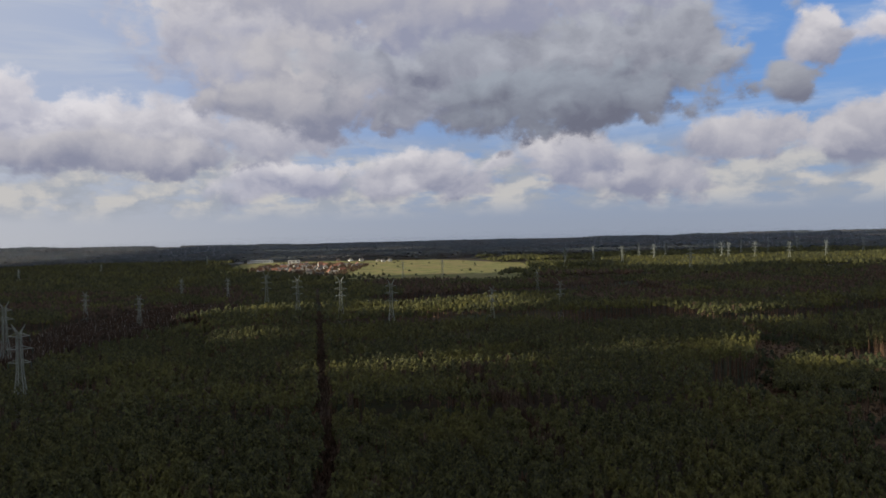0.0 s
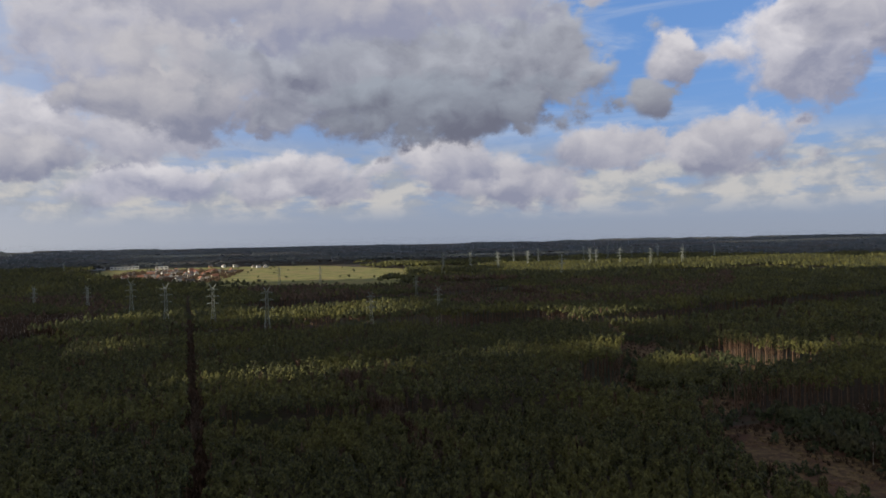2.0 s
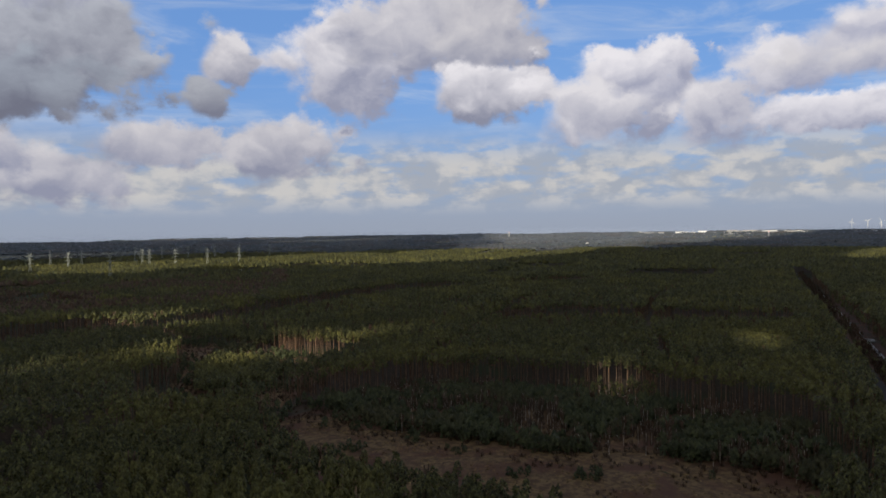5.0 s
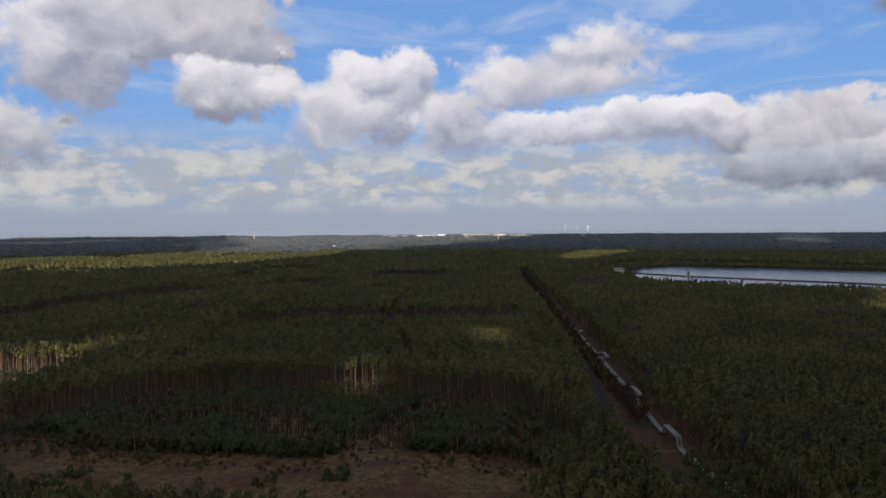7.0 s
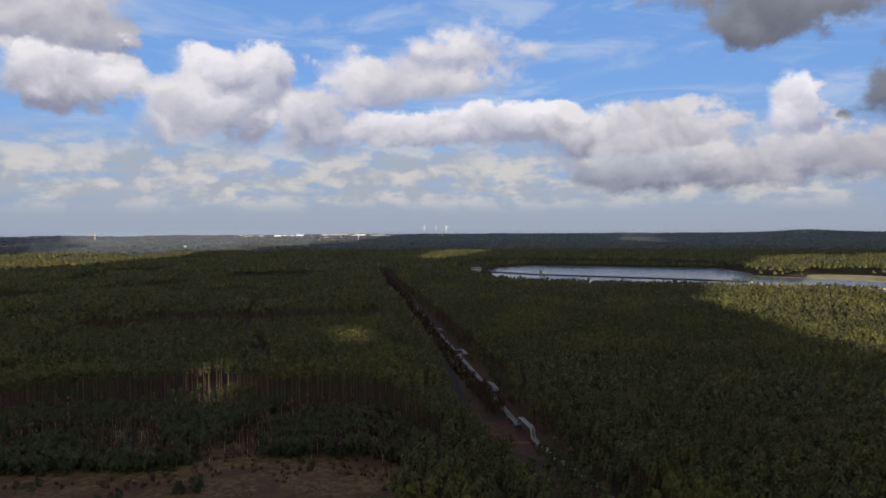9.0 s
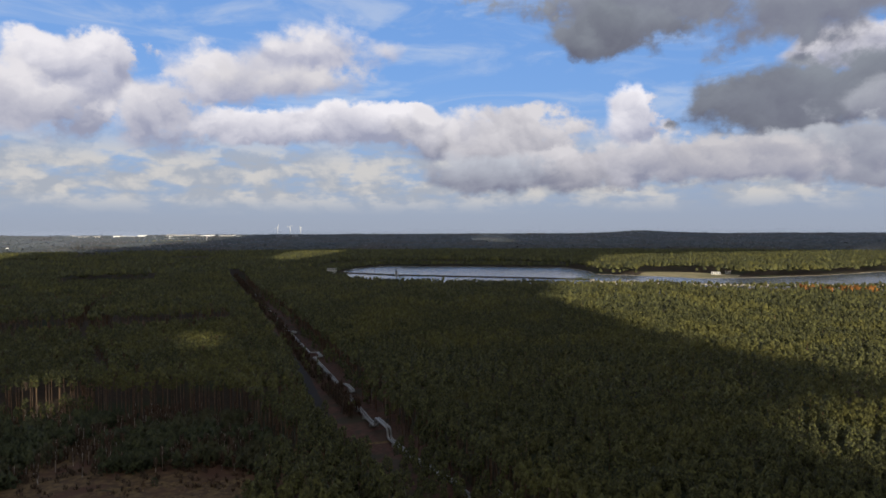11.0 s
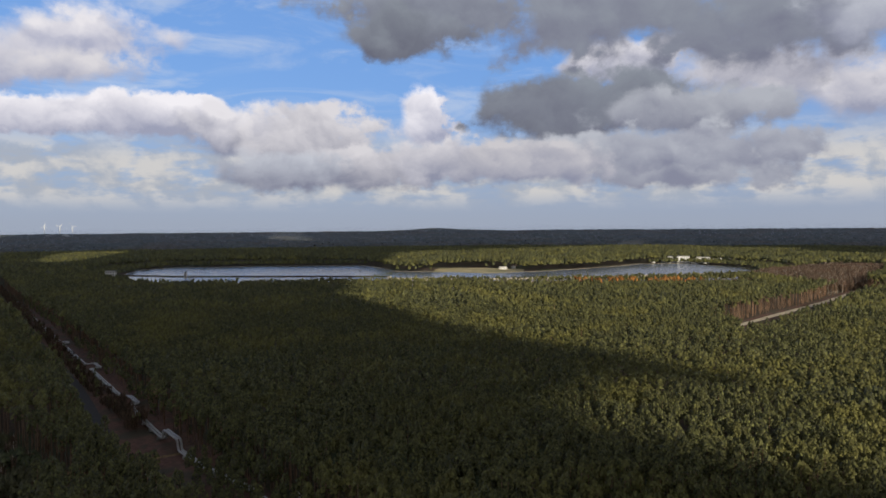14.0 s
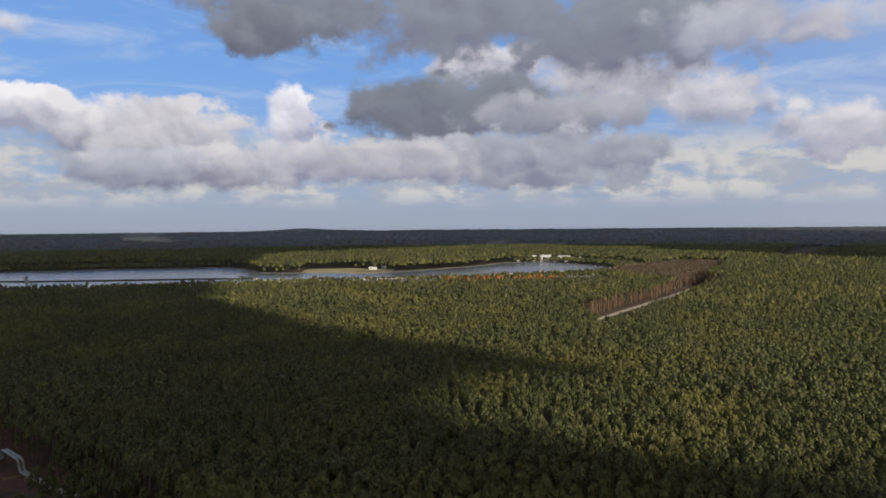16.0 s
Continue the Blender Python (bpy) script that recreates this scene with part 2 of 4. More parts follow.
M_STRAW = material("straw_grass", (0.26, 0.215, 0.11), (0.38, 0.32, 0.18), 0.05, 0.95, 0.0, 0, 0.02, (0.22, 0.20, 0.09))
M_FIELD = material("meadow", (0.14, 0.15, 0.04), (0.29, 0.27, 0.085), 0.03, 0.95, 0.0, 0, 0.012, (0.27, 0.22, 0.085))
M_SAND = material("pale_sand", (0.34, 0.28, 0.19), (0.52, 0.45, 0.33), 0.3, 0.95, 0.03)
M_ASPHALT = material("asphalt", (0.034, 0.031, 0.031), (0.050, 0.046, 0.045), 0.7, 0.95, 0.01, 0, 0.1, (0.042, 0.037, 0.036))
M_LINE = material("road_paint", (0.22, 0.22, 0.21), (0.48, 0.48, 0.46), 0.8, 0.7)
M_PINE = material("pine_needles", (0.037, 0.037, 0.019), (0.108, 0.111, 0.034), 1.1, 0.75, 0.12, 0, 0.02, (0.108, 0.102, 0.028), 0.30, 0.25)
# distance haze is mixed into this base colour: greyer and bluer than near pines
M_HAZED_FARWOOD = material("far_woods_haze_tint", (0.052, 0.060, 0.058), (0.088, 0.097, 0.088), 0.02, 0.9, 0, 0, 0.004, (0.085, 0.075, 0.062), 0.25, 0.15)
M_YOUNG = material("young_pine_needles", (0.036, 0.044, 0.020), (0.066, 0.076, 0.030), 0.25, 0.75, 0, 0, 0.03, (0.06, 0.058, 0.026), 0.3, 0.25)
M_TWIG = material("bare_twigs", (0.075, 0.054, 0.040), (0.135, 0.098, 0.070), 0.3, 0.9, 0, 0, 0.03, (0.115, 0.072, 0.050), 0.3, 0.1)
M_LARCH = material("larch_needles", (0.22, 0.095, 0.025), (0.36, 0.15, 0.035), 0.2, 0.85, 0, 0, 0.03, (0.26, 0.13, 0.04), 0.3, 0.2)
M_BARK = material("pine_bark", (0.115, 0.066, 0.042), (0.23, 0.145, 0.092), 0.6, 0.9, 0, 0, 0.05, (0.17, 0.115, 0.078), 0.25, 0.2)
M_BIRCH = material("birch_bark", (0.35, 0.31, 0.27), (0.62, 0.57, 0.50), 0.7, 0.85, 0, 0, 0.05, (0.45, 0.38, 0.32), 0.2, 0.2)
M_STEEL = material("galvanised_steel", (0.26, 0.28, 0.24), (0.38, 0.40, 0.35), 0.2, 0.6, 0, 0.2)
M_INSUL = material("glass_insulator", (0.08, 0.12, 0.10), (0.13, 0.18, 0.15), 2.0, 0.2)
M_PIPE = material("pipe_cladding", (0.30, 0.30, 0.29), (0.44, 0.44, 0.43), 0.6, 0.5, 0.0, 0.3, 0.2, (0.34, 0.33, 0.31))
M_CONCRETE = material("concrete", (0.28, 0.27, 0.25), (0.42, 0.40, 0.37), 0.6, 0.9, 0.02)
M_WHITE = material("white_plaster", (0.70, 0.69, 0.65), (0.84, 0.83, 0.79), 0.3, 0.8)
M_CREAM = material("cream_plaster", (0.60, 0.52, 0.38), (0.74, 0.66, 0.50), 0.3, 0.85)
M_BRICK = material("brick_wall", (0.32, 0.15, 0.10), (0.42, 0.21, 0.14), 0.4, 0.9)
M_TILE = material("red_roof_tiles", (0.22, 0.10, 0.065), (0.32, 0.16, 0.11), 0.4, 0.85)
M_SLATE = material("grey_roof", (0.11, 0.105, 0.10), (0.19, 0.18, 0.17), 0.4, 0.8)
M_WINDOW = material("window_glass", (0.02, 0.025, 0.03), (0.05, 0.055, 0.06), 0.4, 0.12, gloss=0.5)
M_RED = material("red_paint", (0.45, 0.06, 0.04), (0.55, 0.09, 0.06), 0.4, 0.6)


def water_material():
    m = bpy.data.materials.new("lake_water")
    m.use_nodes = True
    n = Nodes(m.node_tree)
    place = n.add("ShaderNodeNewGeometry").outputs["Position"]
    skin = n.add("ShaderNodeBsdfPrincipled")
    skin.inputs["Base Color"].default_value = rgb(0.12, 0.14, 0.175)
    skin.inputs["IOR"].default_value = 1.75
    breeze = n.noise(place, 0.006, 3.0, 0.5)
    n.plug(skin.inputs["Roughness"], n.ease(breeze.outputs[0], 0.4, 0.62, 0.18, 0.25))
    ripple = n.noise(n.vec("MULTIPLY", place, (0.25, 0.5, 0.3)), 1.0, 3.0)
    b = n.add("ShaderNodeBump")
    b.inputs["Strength"].default_value, b.inputs["Distance"].default_value = 0.12, 0.05
    n.plug(b.inputs["Height"], ripple.outputs[0])
    n.plug(skin.inputs["Normal"], b.outputs[0])
    n.plug(n.add("ShaderNodeOutputMaterial").inputs[0], skin.outputs[0])
    return m


def vapour_material():
    m = bpy.data.materials.new("cloud_vapour")
    m.use_nodes = True
    n = Nodes(m.node_tree)
    front, back, both = n.add("ShaderNodeBsdfDiffuse"), n.add("ShaderNodeBsdfTranslucent"), n.add("ShaderNodeMixShader")
    front.inputs[0].default_value = back.inputs[0].default_value = rgb(0.85, 0.85, 0.86)
    both.inputs[0].default_value = 0.45
    n.plug(both.inputs[1], front.outputs[0])
    n.plug(both.inputs[2], back.outputs[0])
    n.plug(n.add("ShaderNodeOutputMaterial").inputs[0], both.outputs[0])
    return m


def haze_material():
    """Stand-in for distance haze: a sheet that lets most light through and scatters a little of it, less with height.
    """
    m = bpy.data.materials.new("haze_stand_in")
    m.use_nodes = True
    n = Nodes(m.node_tree)
    z = n.add("ShaderNodeSeparateXYZ")
    n.plug(z.inputs[0], n.add("ShaderNodeNewGeometry").outputs["Position"])
    clear, front, back, lit, both = n.add("ShaderNodeBsdfTransparent"), n.add("ShaderNodeBsdfDiffuse"), n.add("ShaderNodeBsdfTranslucent"), n.add("ShaderNodeMixShader"), n.add("ShaderNodeMixShader")
    # the blue of hazy distance is put into the sheet's own colour
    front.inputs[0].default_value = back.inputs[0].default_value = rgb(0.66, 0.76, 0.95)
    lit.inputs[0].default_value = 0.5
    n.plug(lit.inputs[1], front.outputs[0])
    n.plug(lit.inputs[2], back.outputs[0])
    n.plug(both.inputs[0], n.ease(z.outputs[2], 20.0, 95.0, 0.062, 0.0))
    n.plug(both.inputs[1], clear.outputs[0])
    n.plug(both.inputs[2], lit.outputs[0])
    n.plug(n.add("ShaderNodeOutputMaterial").inputs[0], both.outputs[0])
    return m


M_HAZE = haze_material()
M_WATER, M_CLOUD = water_material(), vapour_material()


# ---- building helpers ----
def link_mesh(name, verts, faces, mat, parent=None, label=""):
    """One mesh object out of numpy or plain lists; faces all have the same number of corners, or are lists."""
    me = bpy.data.meshes.new(name)
    if isinstance(faces, np.ndarray):
        me.vertices.add(len(verts))
        me.vertices.foreach_set("co", np.asarray(verts, dtype=np.float32).ravel())
        k = faces.shape[1]
        me.loops.add(faces.size)
        me.loops.foreach_set("vertex_index", faces.astype(np.int32).ravel())
        me.polygons.add(len(faces))
        me.polygons.foreach_set("loop_start", np.arange(0, faces.size, k, dtype=np.int32))
        me.update(calc_edges=True)
    else:
        me.from_pydata([tuple(v) for v in verts], [], [tuple(f) for f in faces])
    me.materials.append(mat)
    ob = new(name, me)
    if parent:
        ob.parent = parent
    if label:
        tagged(ob, label)
    return ob


def part(name, bm, mat, parent, label=""):
    me = bpy.data.meshes.new(name)
    bm.to_mesh(me)
    bm.free()
    me.materials.append(mat)
    ob = new(name, me)
    ob.parent = parent
    if label:
        tagged(ob, label)
    return ob


def base(name, m, label, category, group="", kind=""):
    ob = new(name)
    ob.matrix_world = m
    return tagged(ob, label, category, group, kind)


def box(bm, x0, x1, y0, y1, z0, z1, bevel=0.0):
    got = bmesh.ops.create_cube(bm, size=1.0, matrix=Matrix.Translation(((x0 + x1) / 2, (y0 + y1) / 2, (z0 + z1) / 2)) @ Matrix.Diagonal((x1 - x0, y1 - y0, z1 - z0, 1)))
    if bevel:
        edges = list({e for v in got["verts"] for e in v.link_edges})
        bmesh.ops.bevel(bm, geom=edges, offset=bevel, segments=1, affect="EDGES")


def rod(bm, a, b, r, sides=4, r2=None):
    """A bar from a to b."""
    a, b = Vector(a), Vector(b)
    m = Matrix.Translation((a + b) / 2) @ (b - a).to_track_quat("Z", "Y").to_matrix().to_4x4()
    bmesh.ops.create_cone(bm, cap_ends=True, segments=sides, radius1=r, radius2=r if r2 is None else r2, depth=(b - a).length, matrix=m)


def land(x, y):
    """The ground's height: level round the viewpoint, rising slowly in the far distance."""
    r = np.hypot(x, y)
    hills = 17.0 * np.exp(-((x - 4700) ** 2 + (y + 1050) ** 2) / 230.0 ** 2) + 8.0 * np.exp(-((x + 2480) ** 2 + (y - 4130) ** 2) / 330.0 ** 2)
    return 36.0 * np.clip((r - 2200.0) / 2700.0, 0, 2) ** 1.7 + hills


def inside(poly, x, y):
    """Which of the points lie in the polygon."""
    hit = np.zeros(np.shape(x), bool)
    for (x0, y0), (x1, y1) in zip(poly, poly[1:] + poly[:1]):
        cross = (y0 > y) != (y1 > y)
        hit ^= cross & (x < (x1 - x0) * (y - y0) / ((y1 - y0) or 1e-9) + x0)
    return hit


def wobble(x, y, size, seed=0.0):
    """Smooth noise from -1 to 1 with features of that size."""
    a, b = x / size + seed, y / size - seed * 1.7
    return (np.sin(a * 2.1 + 1.3 * np.sin(b * 1.7 + seed)) + np.sin(b * 2.6 + 1.1 * np.sin(a * 1.9)) + np.sin((a + b) * 1.3 + 2.0 * np.sin(a * 0.7 - b))) / 3.0

# ---- the ground ----
def disc():
    radii = np.concatenate([[0.0], np.geomspace(20, 2200, 34), np.linspace(2300, 4960, 32)])
    n = 180
    a = np.linspace(0, 2 * np.pi, n, endpoint=False)
    x, y = radii[:, None] * np.cos(a), radii[:, None] * np.sin(a)
    z = land(x, y) + np.where(radii[:, None] > 2400, 2.5 * wobble(x, y, 420.0), 0)
    i, j = np.meshgrid(np.arange(len(radii) - 1), np.arange(n), indexing="ij")
    k = (j + 1) % n
    faces = np.stack([i * n + j, (i + 1) * n + j, (i + 1) * n + k, i * n + k], -1).reshape(-1, 4)
    return tagged(link_mesh("ground", np.stack([x, y, z], -1).reshape(-1, 3), faces, M_GROUND), "brown needle-covered forest floor reaching the horizon", "ground", kind="structure")


disc()

HEATH = [(118, 196), (132, 228), (155, 264), (175, 266), (184, 240), (186, 213), (184, 187), (194, 167), (205, 151), (209, 131), (214, 113), (220, 97), (222, 68), (156, 54), (142, 76), (134, 99), (133, 116), (132, 135), (128, 153), (122, 172)]
BRUSH = [(186, 270), (230, 276), (270, 234), (288, 178), (296, 128), (292, 100), (262, 78), (226, 60), (230, 86), (226, 118), (218, 138), (202, 152), (196, 176), (180, 216)]
SEAM = [(165, 268), (190, 268), (192, 214), (208, 174), (224, 140), (236, 118), (238, 62), (216, 54), (214, 116), (204, 130), (186, 150), (182, 172), (168, 212)]
RED_STRIP = [(219, 556), (241, 472), (254, 377), (273, 344), (212, 312), (165, 285), (124, 272), (112, 290), (128, 350), (154, 360), (184, 417)]
LIT_STAND = [(176, 381), (205, 413), (219, 373), (214, 345), (187, 328), (166, 324), (152, 330)]
RED_APRON = [(141, 267), (173, 286), (212, 277), (199, 236), (172, 240), (147, 243)]
FIELDS = [(-560, 1720), (-640, 2330), (-340, 2330), (-9, 2240), (215, 1850), (150, 1260), (78, 1150), (-77, 1135), (-212, 1190), (-350, 1400)]
LAKE = [(1290, 262), (1469, 262), (1549, 205), (1530, 16), (1484, -170), (1385, -197), (1262, -205), (1212, -290), (1157, -345), (1170, -430), (1240, -592), (1330, -720), (1312, -812), (1155, -834), (1045, -790),
        (846, -629), (850, -520), (845, -420), (853, -305), (885, -135), (912, -72), (905, 22), (900, 134), (970, 185), (1150, 242)]
MEADOW_SHORE = [(1225, -262), (1160, -335), (1190, -425), (1250, -440), (1262, -430), (1318, -385), (1336, -300)]
BIRCH_WOODS = [
    [(893, -640), (995, -770), (1083, -972), (1009, -1025), (730, -698), (680, -600), (770, -604)],
    [(-285, 395), (-256, 408), (-256, 442), (-251, 496), (-235, 561), (-235, 649), (-193, 724), (-267, 770), (-303, 711), (-330, 634), (-319, 553), (-338, 469)],
    [(820, -215), (780, -290), (742, -420), (720, -540), (790, -580), (800, -440), (850, -265)],
]
FELLED = [(70, 611), (103, 594), (134, 608), (179, 622), (219, 604), (188, 524), (150, 518), (103, 504), (64, 540)]
YOUNG_STAND = [(447, 403), (505, 370), (543, 285), (590, 205), (505, 183), (457, 240), (390, 336)]
CLEARING = [(394, -285), (450, -370), (560, -520), (650, -660), (728, -692), (734, -684), (624, -531), (542, -405), (504, -345)]
# the road runs straight past the viewpoint; its east edge line starts here
ROAD0, ALONG = Vector((211.0, 24.0, 0)), Vector((0.9262, 0.3770, 0))
SIDE = Vector((0.3770, -0.9262, 0))


def road_frame(x, y):
    """How far along the road, and how far to the south of its edge line, a place lies."""
    dx, dy = x - ROAD0.x, y - ROAD0.y
    return dx * ALONG.x + dy * ALONG.y, dx * SIDE.x + dy * SIDE.y


def bend(u):
    """How far the road swings north of its straight line."""
    return float(np.interp(u, [-120, -60, -30, 0, 15, 30, 45, 60, 80, 100, 130, 160, 200], [14, 7.5, 3.2, 0, -2.2, -3.7, -4.6, -5.0, -5.1, -4.6, -3.2, -1.6, 0]))


def sheet(name, poly, z, mat, label, category, rough=6.0, step=12.0):
    """A flat patch of ground with an uneven outline."""
    pts = []
    for (x0, y0), (x1, y1) in zip(poly, poly[1:] + poly[:1]):
        n = max(1, int(math.hypot(x1 - x0, y1 - y0) / step))
        for i in range(n):
            x, y = x0 + (x1 - x0) * i / n, y0 + (y1 - y0) * i / n
            pts.append((x + rough * wobble(x, y, 28.0, 1.0), y + rough * wobble(x, y, 28.0, 5.0)))
    bm = bmesh.new()
    face = bm.faces.new([bm.verts.new((x, y, float(land(x, y)) + z)) for x, y in pts])
    bmesh.ops.triangulate(bm, faces=[face])
    if sum(f.normal.z for f in bm.faces) < 0:
        bmesh.ops.reverse_faces(bm, faces=bm.faces)
    me = bpy.data.meshes.new(name)
    bm.to_mesh(me)
    bm.free()
    me.materials.append(mat)
    return tagged(new(name, me), label, category, kind="structure")


def ribbon(name, u0, u1, v0, v1, z, mat, parent=None, label="", category="", step=60.0, swing=(0, 0)):
    """A strip along the road, from u0 to u1 and v0 to v1 metres south of its edge line."""
    n = max(1, int((u1 - u0) / step))
    verts, faces = [], []
    for i in range(n + 1):
        u = u0 + (u1 - u0) * i / n
        for v in (v0 + swing[0] * bend(u), v1 + swing[1] * bend(u)):
            p = ROAD0 + ALONG * u + SIDE * v
            verts.append((p.x, p.y, float(land(p.x, p.y)) + z))
    for i in range(n):
        faces.append((2 * i, 2 * i + 1, 2 * i + 3, 2 * i + 2))
    ob = link_mesh(name, verts, faces, mat, parent)
    if label:
        tagged(ob, label, category, kind="structure")
    return ob


sheet("heath", HEATH, 0.10, M_HEATH, "bare clearing of dry brown heather and grass", "clearing")
sheet("brush_floor", BRUSH, 0.06, M_HEATH, "reddish ground of a young regrowth area", "clearing")
sheet("felled_corner", FELLED, 0.05, M_HEATH, "felled corner with brown grass before a stand of pines", "clearing")
sheet("seam", SEAM, 0.04, M_HEATH, "strip of brown heather beside the regrowth", "clearing")
sheet("red_apron", RED_APRON, 0.07, M_VERGE, "reddish bare ground before the tall pines", "clearing")
sheet("felled_strip", RED_STRIP, 0.08, M_HEATH, "felled strip of reddish bare ground", "clearing")
sheet("meadow", FIELDS, 0.4, M_FIELD, "sunlit yellow-green meadow beside the village", "field", 14.0, 40.0)
sheet("shore_meadow", MEADOW_SHORE, 0.25, M_STRAW, "pale grassy beach meadow beside the lake", "meadow", 5.0)
sheet("lake_shore", [(x * 1.008 + (4 if x > 1100 else -6), y * 1.008) for x, y in LAKE], 0.15, M_SAND, "pale sandy bank round the lake", "shore", 5.0, 25.0)
sheet("lake", LAKE, 0.35, M_WATER, "calm grey-blue lake reflecting the sky", "water", 4.0, 25.0)
sheet("forest_track", [(490, -352), (530, -412), (612, -538), (720, -690), (726, -687), (618, -534), (536, -409), (497, -350)], 0.2, M_SAND, "pale sandy track in a woodland clearing", "track", 1.0)
sheet("ride", [(-30, 150), (-31, 217), (-43, 280), (-63, 388), (-84, 505), (-112, 665), (-122, 665), (-94, 505), (-73, 388), (-53, 280), (-41, 217), (-40, 150)], 0.09, M_HEATH, "open grassy ride through the wood", "ride", 1.0)
sheet("timber_clearing", CLEARING, 0.10, M_VERGE, "narrow clearing with brown forest floor", "clearing", 3.0)

road = ribbon("road", -420, 1090, -7.0, 0.6, 0.16, M_ASPHALT, None, "two-lane asphalt road through the woods with a slight bend", "road", 10.0, (1, 1))
ribbon("road_verge", -420, 700, 0.6, 23.0, 0.08, M_VERGE, None, "brown verge with dead grass beside the road", "verge", 10.0, (1, 0))
ribbon("road_verge", -420, 700, -11.0, -7.0, 0.08, M_VERGE, None, "narrow brown verge beside the road", "verge", 10.0, (1, 1))
ribbon("edge_line", -420, 60, -0.12, 0.12, 0.18, M_LINE, road, step=10.0, swing=(1, 1))
ribbon("edge_line", -420, 60, -6.62, -6.38, 0.18, M_LINE, road, step=10.0, swing=(1, 1))
ribbon("centre_line", -420, 22, -3.42, -3.10, 0.18, M_LINE, road, step=10.0, swing=(1, 1))
for k in range(4):
    ribbon("centre_dash", 30 + 12 * k, 34 + 12 * k, -3.40, -3.12, 0.18, M_LINE, road, step=4.0, swing=(1, 1))
ribbon("forest_crossing", 54.0, 56.5, -4.2, 15.0, 0.12, M_TUSSOCK, None, "short sandy track crossing the verge", "track")

# ---- broken cloud deck: lets the low sun through in places ----
OPEN_LAND = [(985, -1130), (1030, -1215), (1352, -1794), (1586, -1951), (1441, -1684), (1180, -1330)]
FAR_FIELDS = []
for fx, fy, fr, turn in ((677, 4330, 260, 0), (1146, 4500, 200, 10), (-455, 3113, 210, 5), (-840, 2911, 180, -10), (3300, 2250, 190, 60), (3900, 1750, 240, 65), (3450, 1500, 110, 65), (2900, -1500, 170, 110), (3300, -2100, 240, 120), (2700, 2700, 180, 45)):
    c, s = math.cos(radians(-turn)), math.sin(radians(-turn))
    FAR_FIELDS.append([(fx + fr * math.cos(k * 0.5236) * c - fr * 0.45 * math.sin(k * 0.5236) * s, fy + fr * math.cos(k * 0.5236) * s + fr * 0.45 * math.sin(k * 0.5236) * c) for k in range(12)])
sheet("open_land", OPEN_LAND, 0.2, M_VERGE, "open brown clearing far off in the woods", "clearing", 10.0, 40.0)
sheet("concrete_track", [(1026, -1188), (1012, -1198), (1292, -1564), (1304, -1552)], 0.5, M_CONCRETE, "pale concrete road leading away in a clearing", "road", 0.5, 40.0)
for poly in FAR_FIELDS:
    sheet("far_field", poly, 0.8, M_FIELD, "pale open field far off between the woods", "field", 12.0, 60.0)


def sunlit(x, y):
    """Where the gaps of the cloud deck let the sun down on the treetops."""
    gx, gy = x + 7 * wobble(x, y, 70.0) + 4 * wobble(x, y, 22.0, 2.0), y + 7 * wobble(x, y, 70.0, 3.0) + 4 * wobble(x, y, 22.0, 7.0)
    lit = np.zeros(np.shape(x), bool)
    for gap in GAPS:
        lit |= inside(gap, gx, gy)
    far = np.hypot(x, y) > 2450
    lit |= far & (wobble(x * 0.35, y, 330.0, 4.0) > 0.58) & (y > -200)
    return lit


GAPS = [
    [(-120, 346), (-91, 362), (-62, 374), (-24, 379), (-21, 352), (-48, 340), (-76, 330), (-110, 322)],
    [(-30, 347), (-14, 364), (9, 376), (36, 373), (34, 352), (-4, 350), (-27, 334)],
    [(64, 377), (107, 398), (116, 385), (132, 374), (112, 338), (102, 368)],
    [(-67, 678), (1, 619), (52, 664), (48, 700), (4, 700), (-65, 700)],
    [(-164, 682), (-105, 705), (-5, 681), (54, 705), (52, 638), (-26, 596), (-118, 648)],
    [(99, 523), (140, 600), (186, 632), (246, 585), (219, 512), (153, 531), (115, 502)],
    [(148, 429), (165, 422), (205, 423), (198, 384), (165, 311), (139, 339), (142, 401)],
    [(203, 390), (235, 425), (243, 372), (233, 344), (201, 336), (164, 328), (194, 364)],
    [(264, 380), (309, 362), (335, 370), (325, 358), (274, 337), (244, 325), (237, 342)],
    [(430, 190), (440, 168), (385, 134), (342, 132), (364, 160)],
    [(274, 212), (284, 186), (228, 144), (200, 146), (216, 172)],
    [(-232, 386), (-228, 428), (-229, 464), (-223, 517), (-201, 513), (-135, 495), (-122, 457), (-173, 451), (-201, 439), (-210, 399), (-206, 349)],
    [(-281, 601), (-238, 698), (-197, 741), (-178, 680), (-217, 643), (-256, 569)],
    [(705, -56), (494, -106), (374, -130), (312, -166), (262, -190), (260, -138), (244, -100), (209, -106), (163, -112), (134, -117), (58, -198), (-100, -400), (200, -900), (700, -1250), (1250, -1180), (1500, -1300),
     (2130, -1150), (1950, -700), (1760, -300), (1150, -150)],
    [(404, 1900), (555, 1640), (1018, 1690), (1617, 1640), (2120, 1220), (1484, 1080), (845, 990), (558, 1255), (405, 1150), (281, 1290)],
    [(1484, 1086), (2120, 1220), (2700, 1250), (3450, 1330), (4700, 1500), (4300, 2500), (3500, 3200), (2300, 2050), (1617, 1640)],
    [(-620, 1700), (-680, 2380), (0, 2300), (300, 1900), (330, 1500), (95, 1400), (-94, 1385), (-300, 1430)],
    [(1780, 590), (2140, 520), (2090, 350), (1740, 420)],
    [(1470, 500), (1710, 450), (1660, 350), (1440, 400)],
]
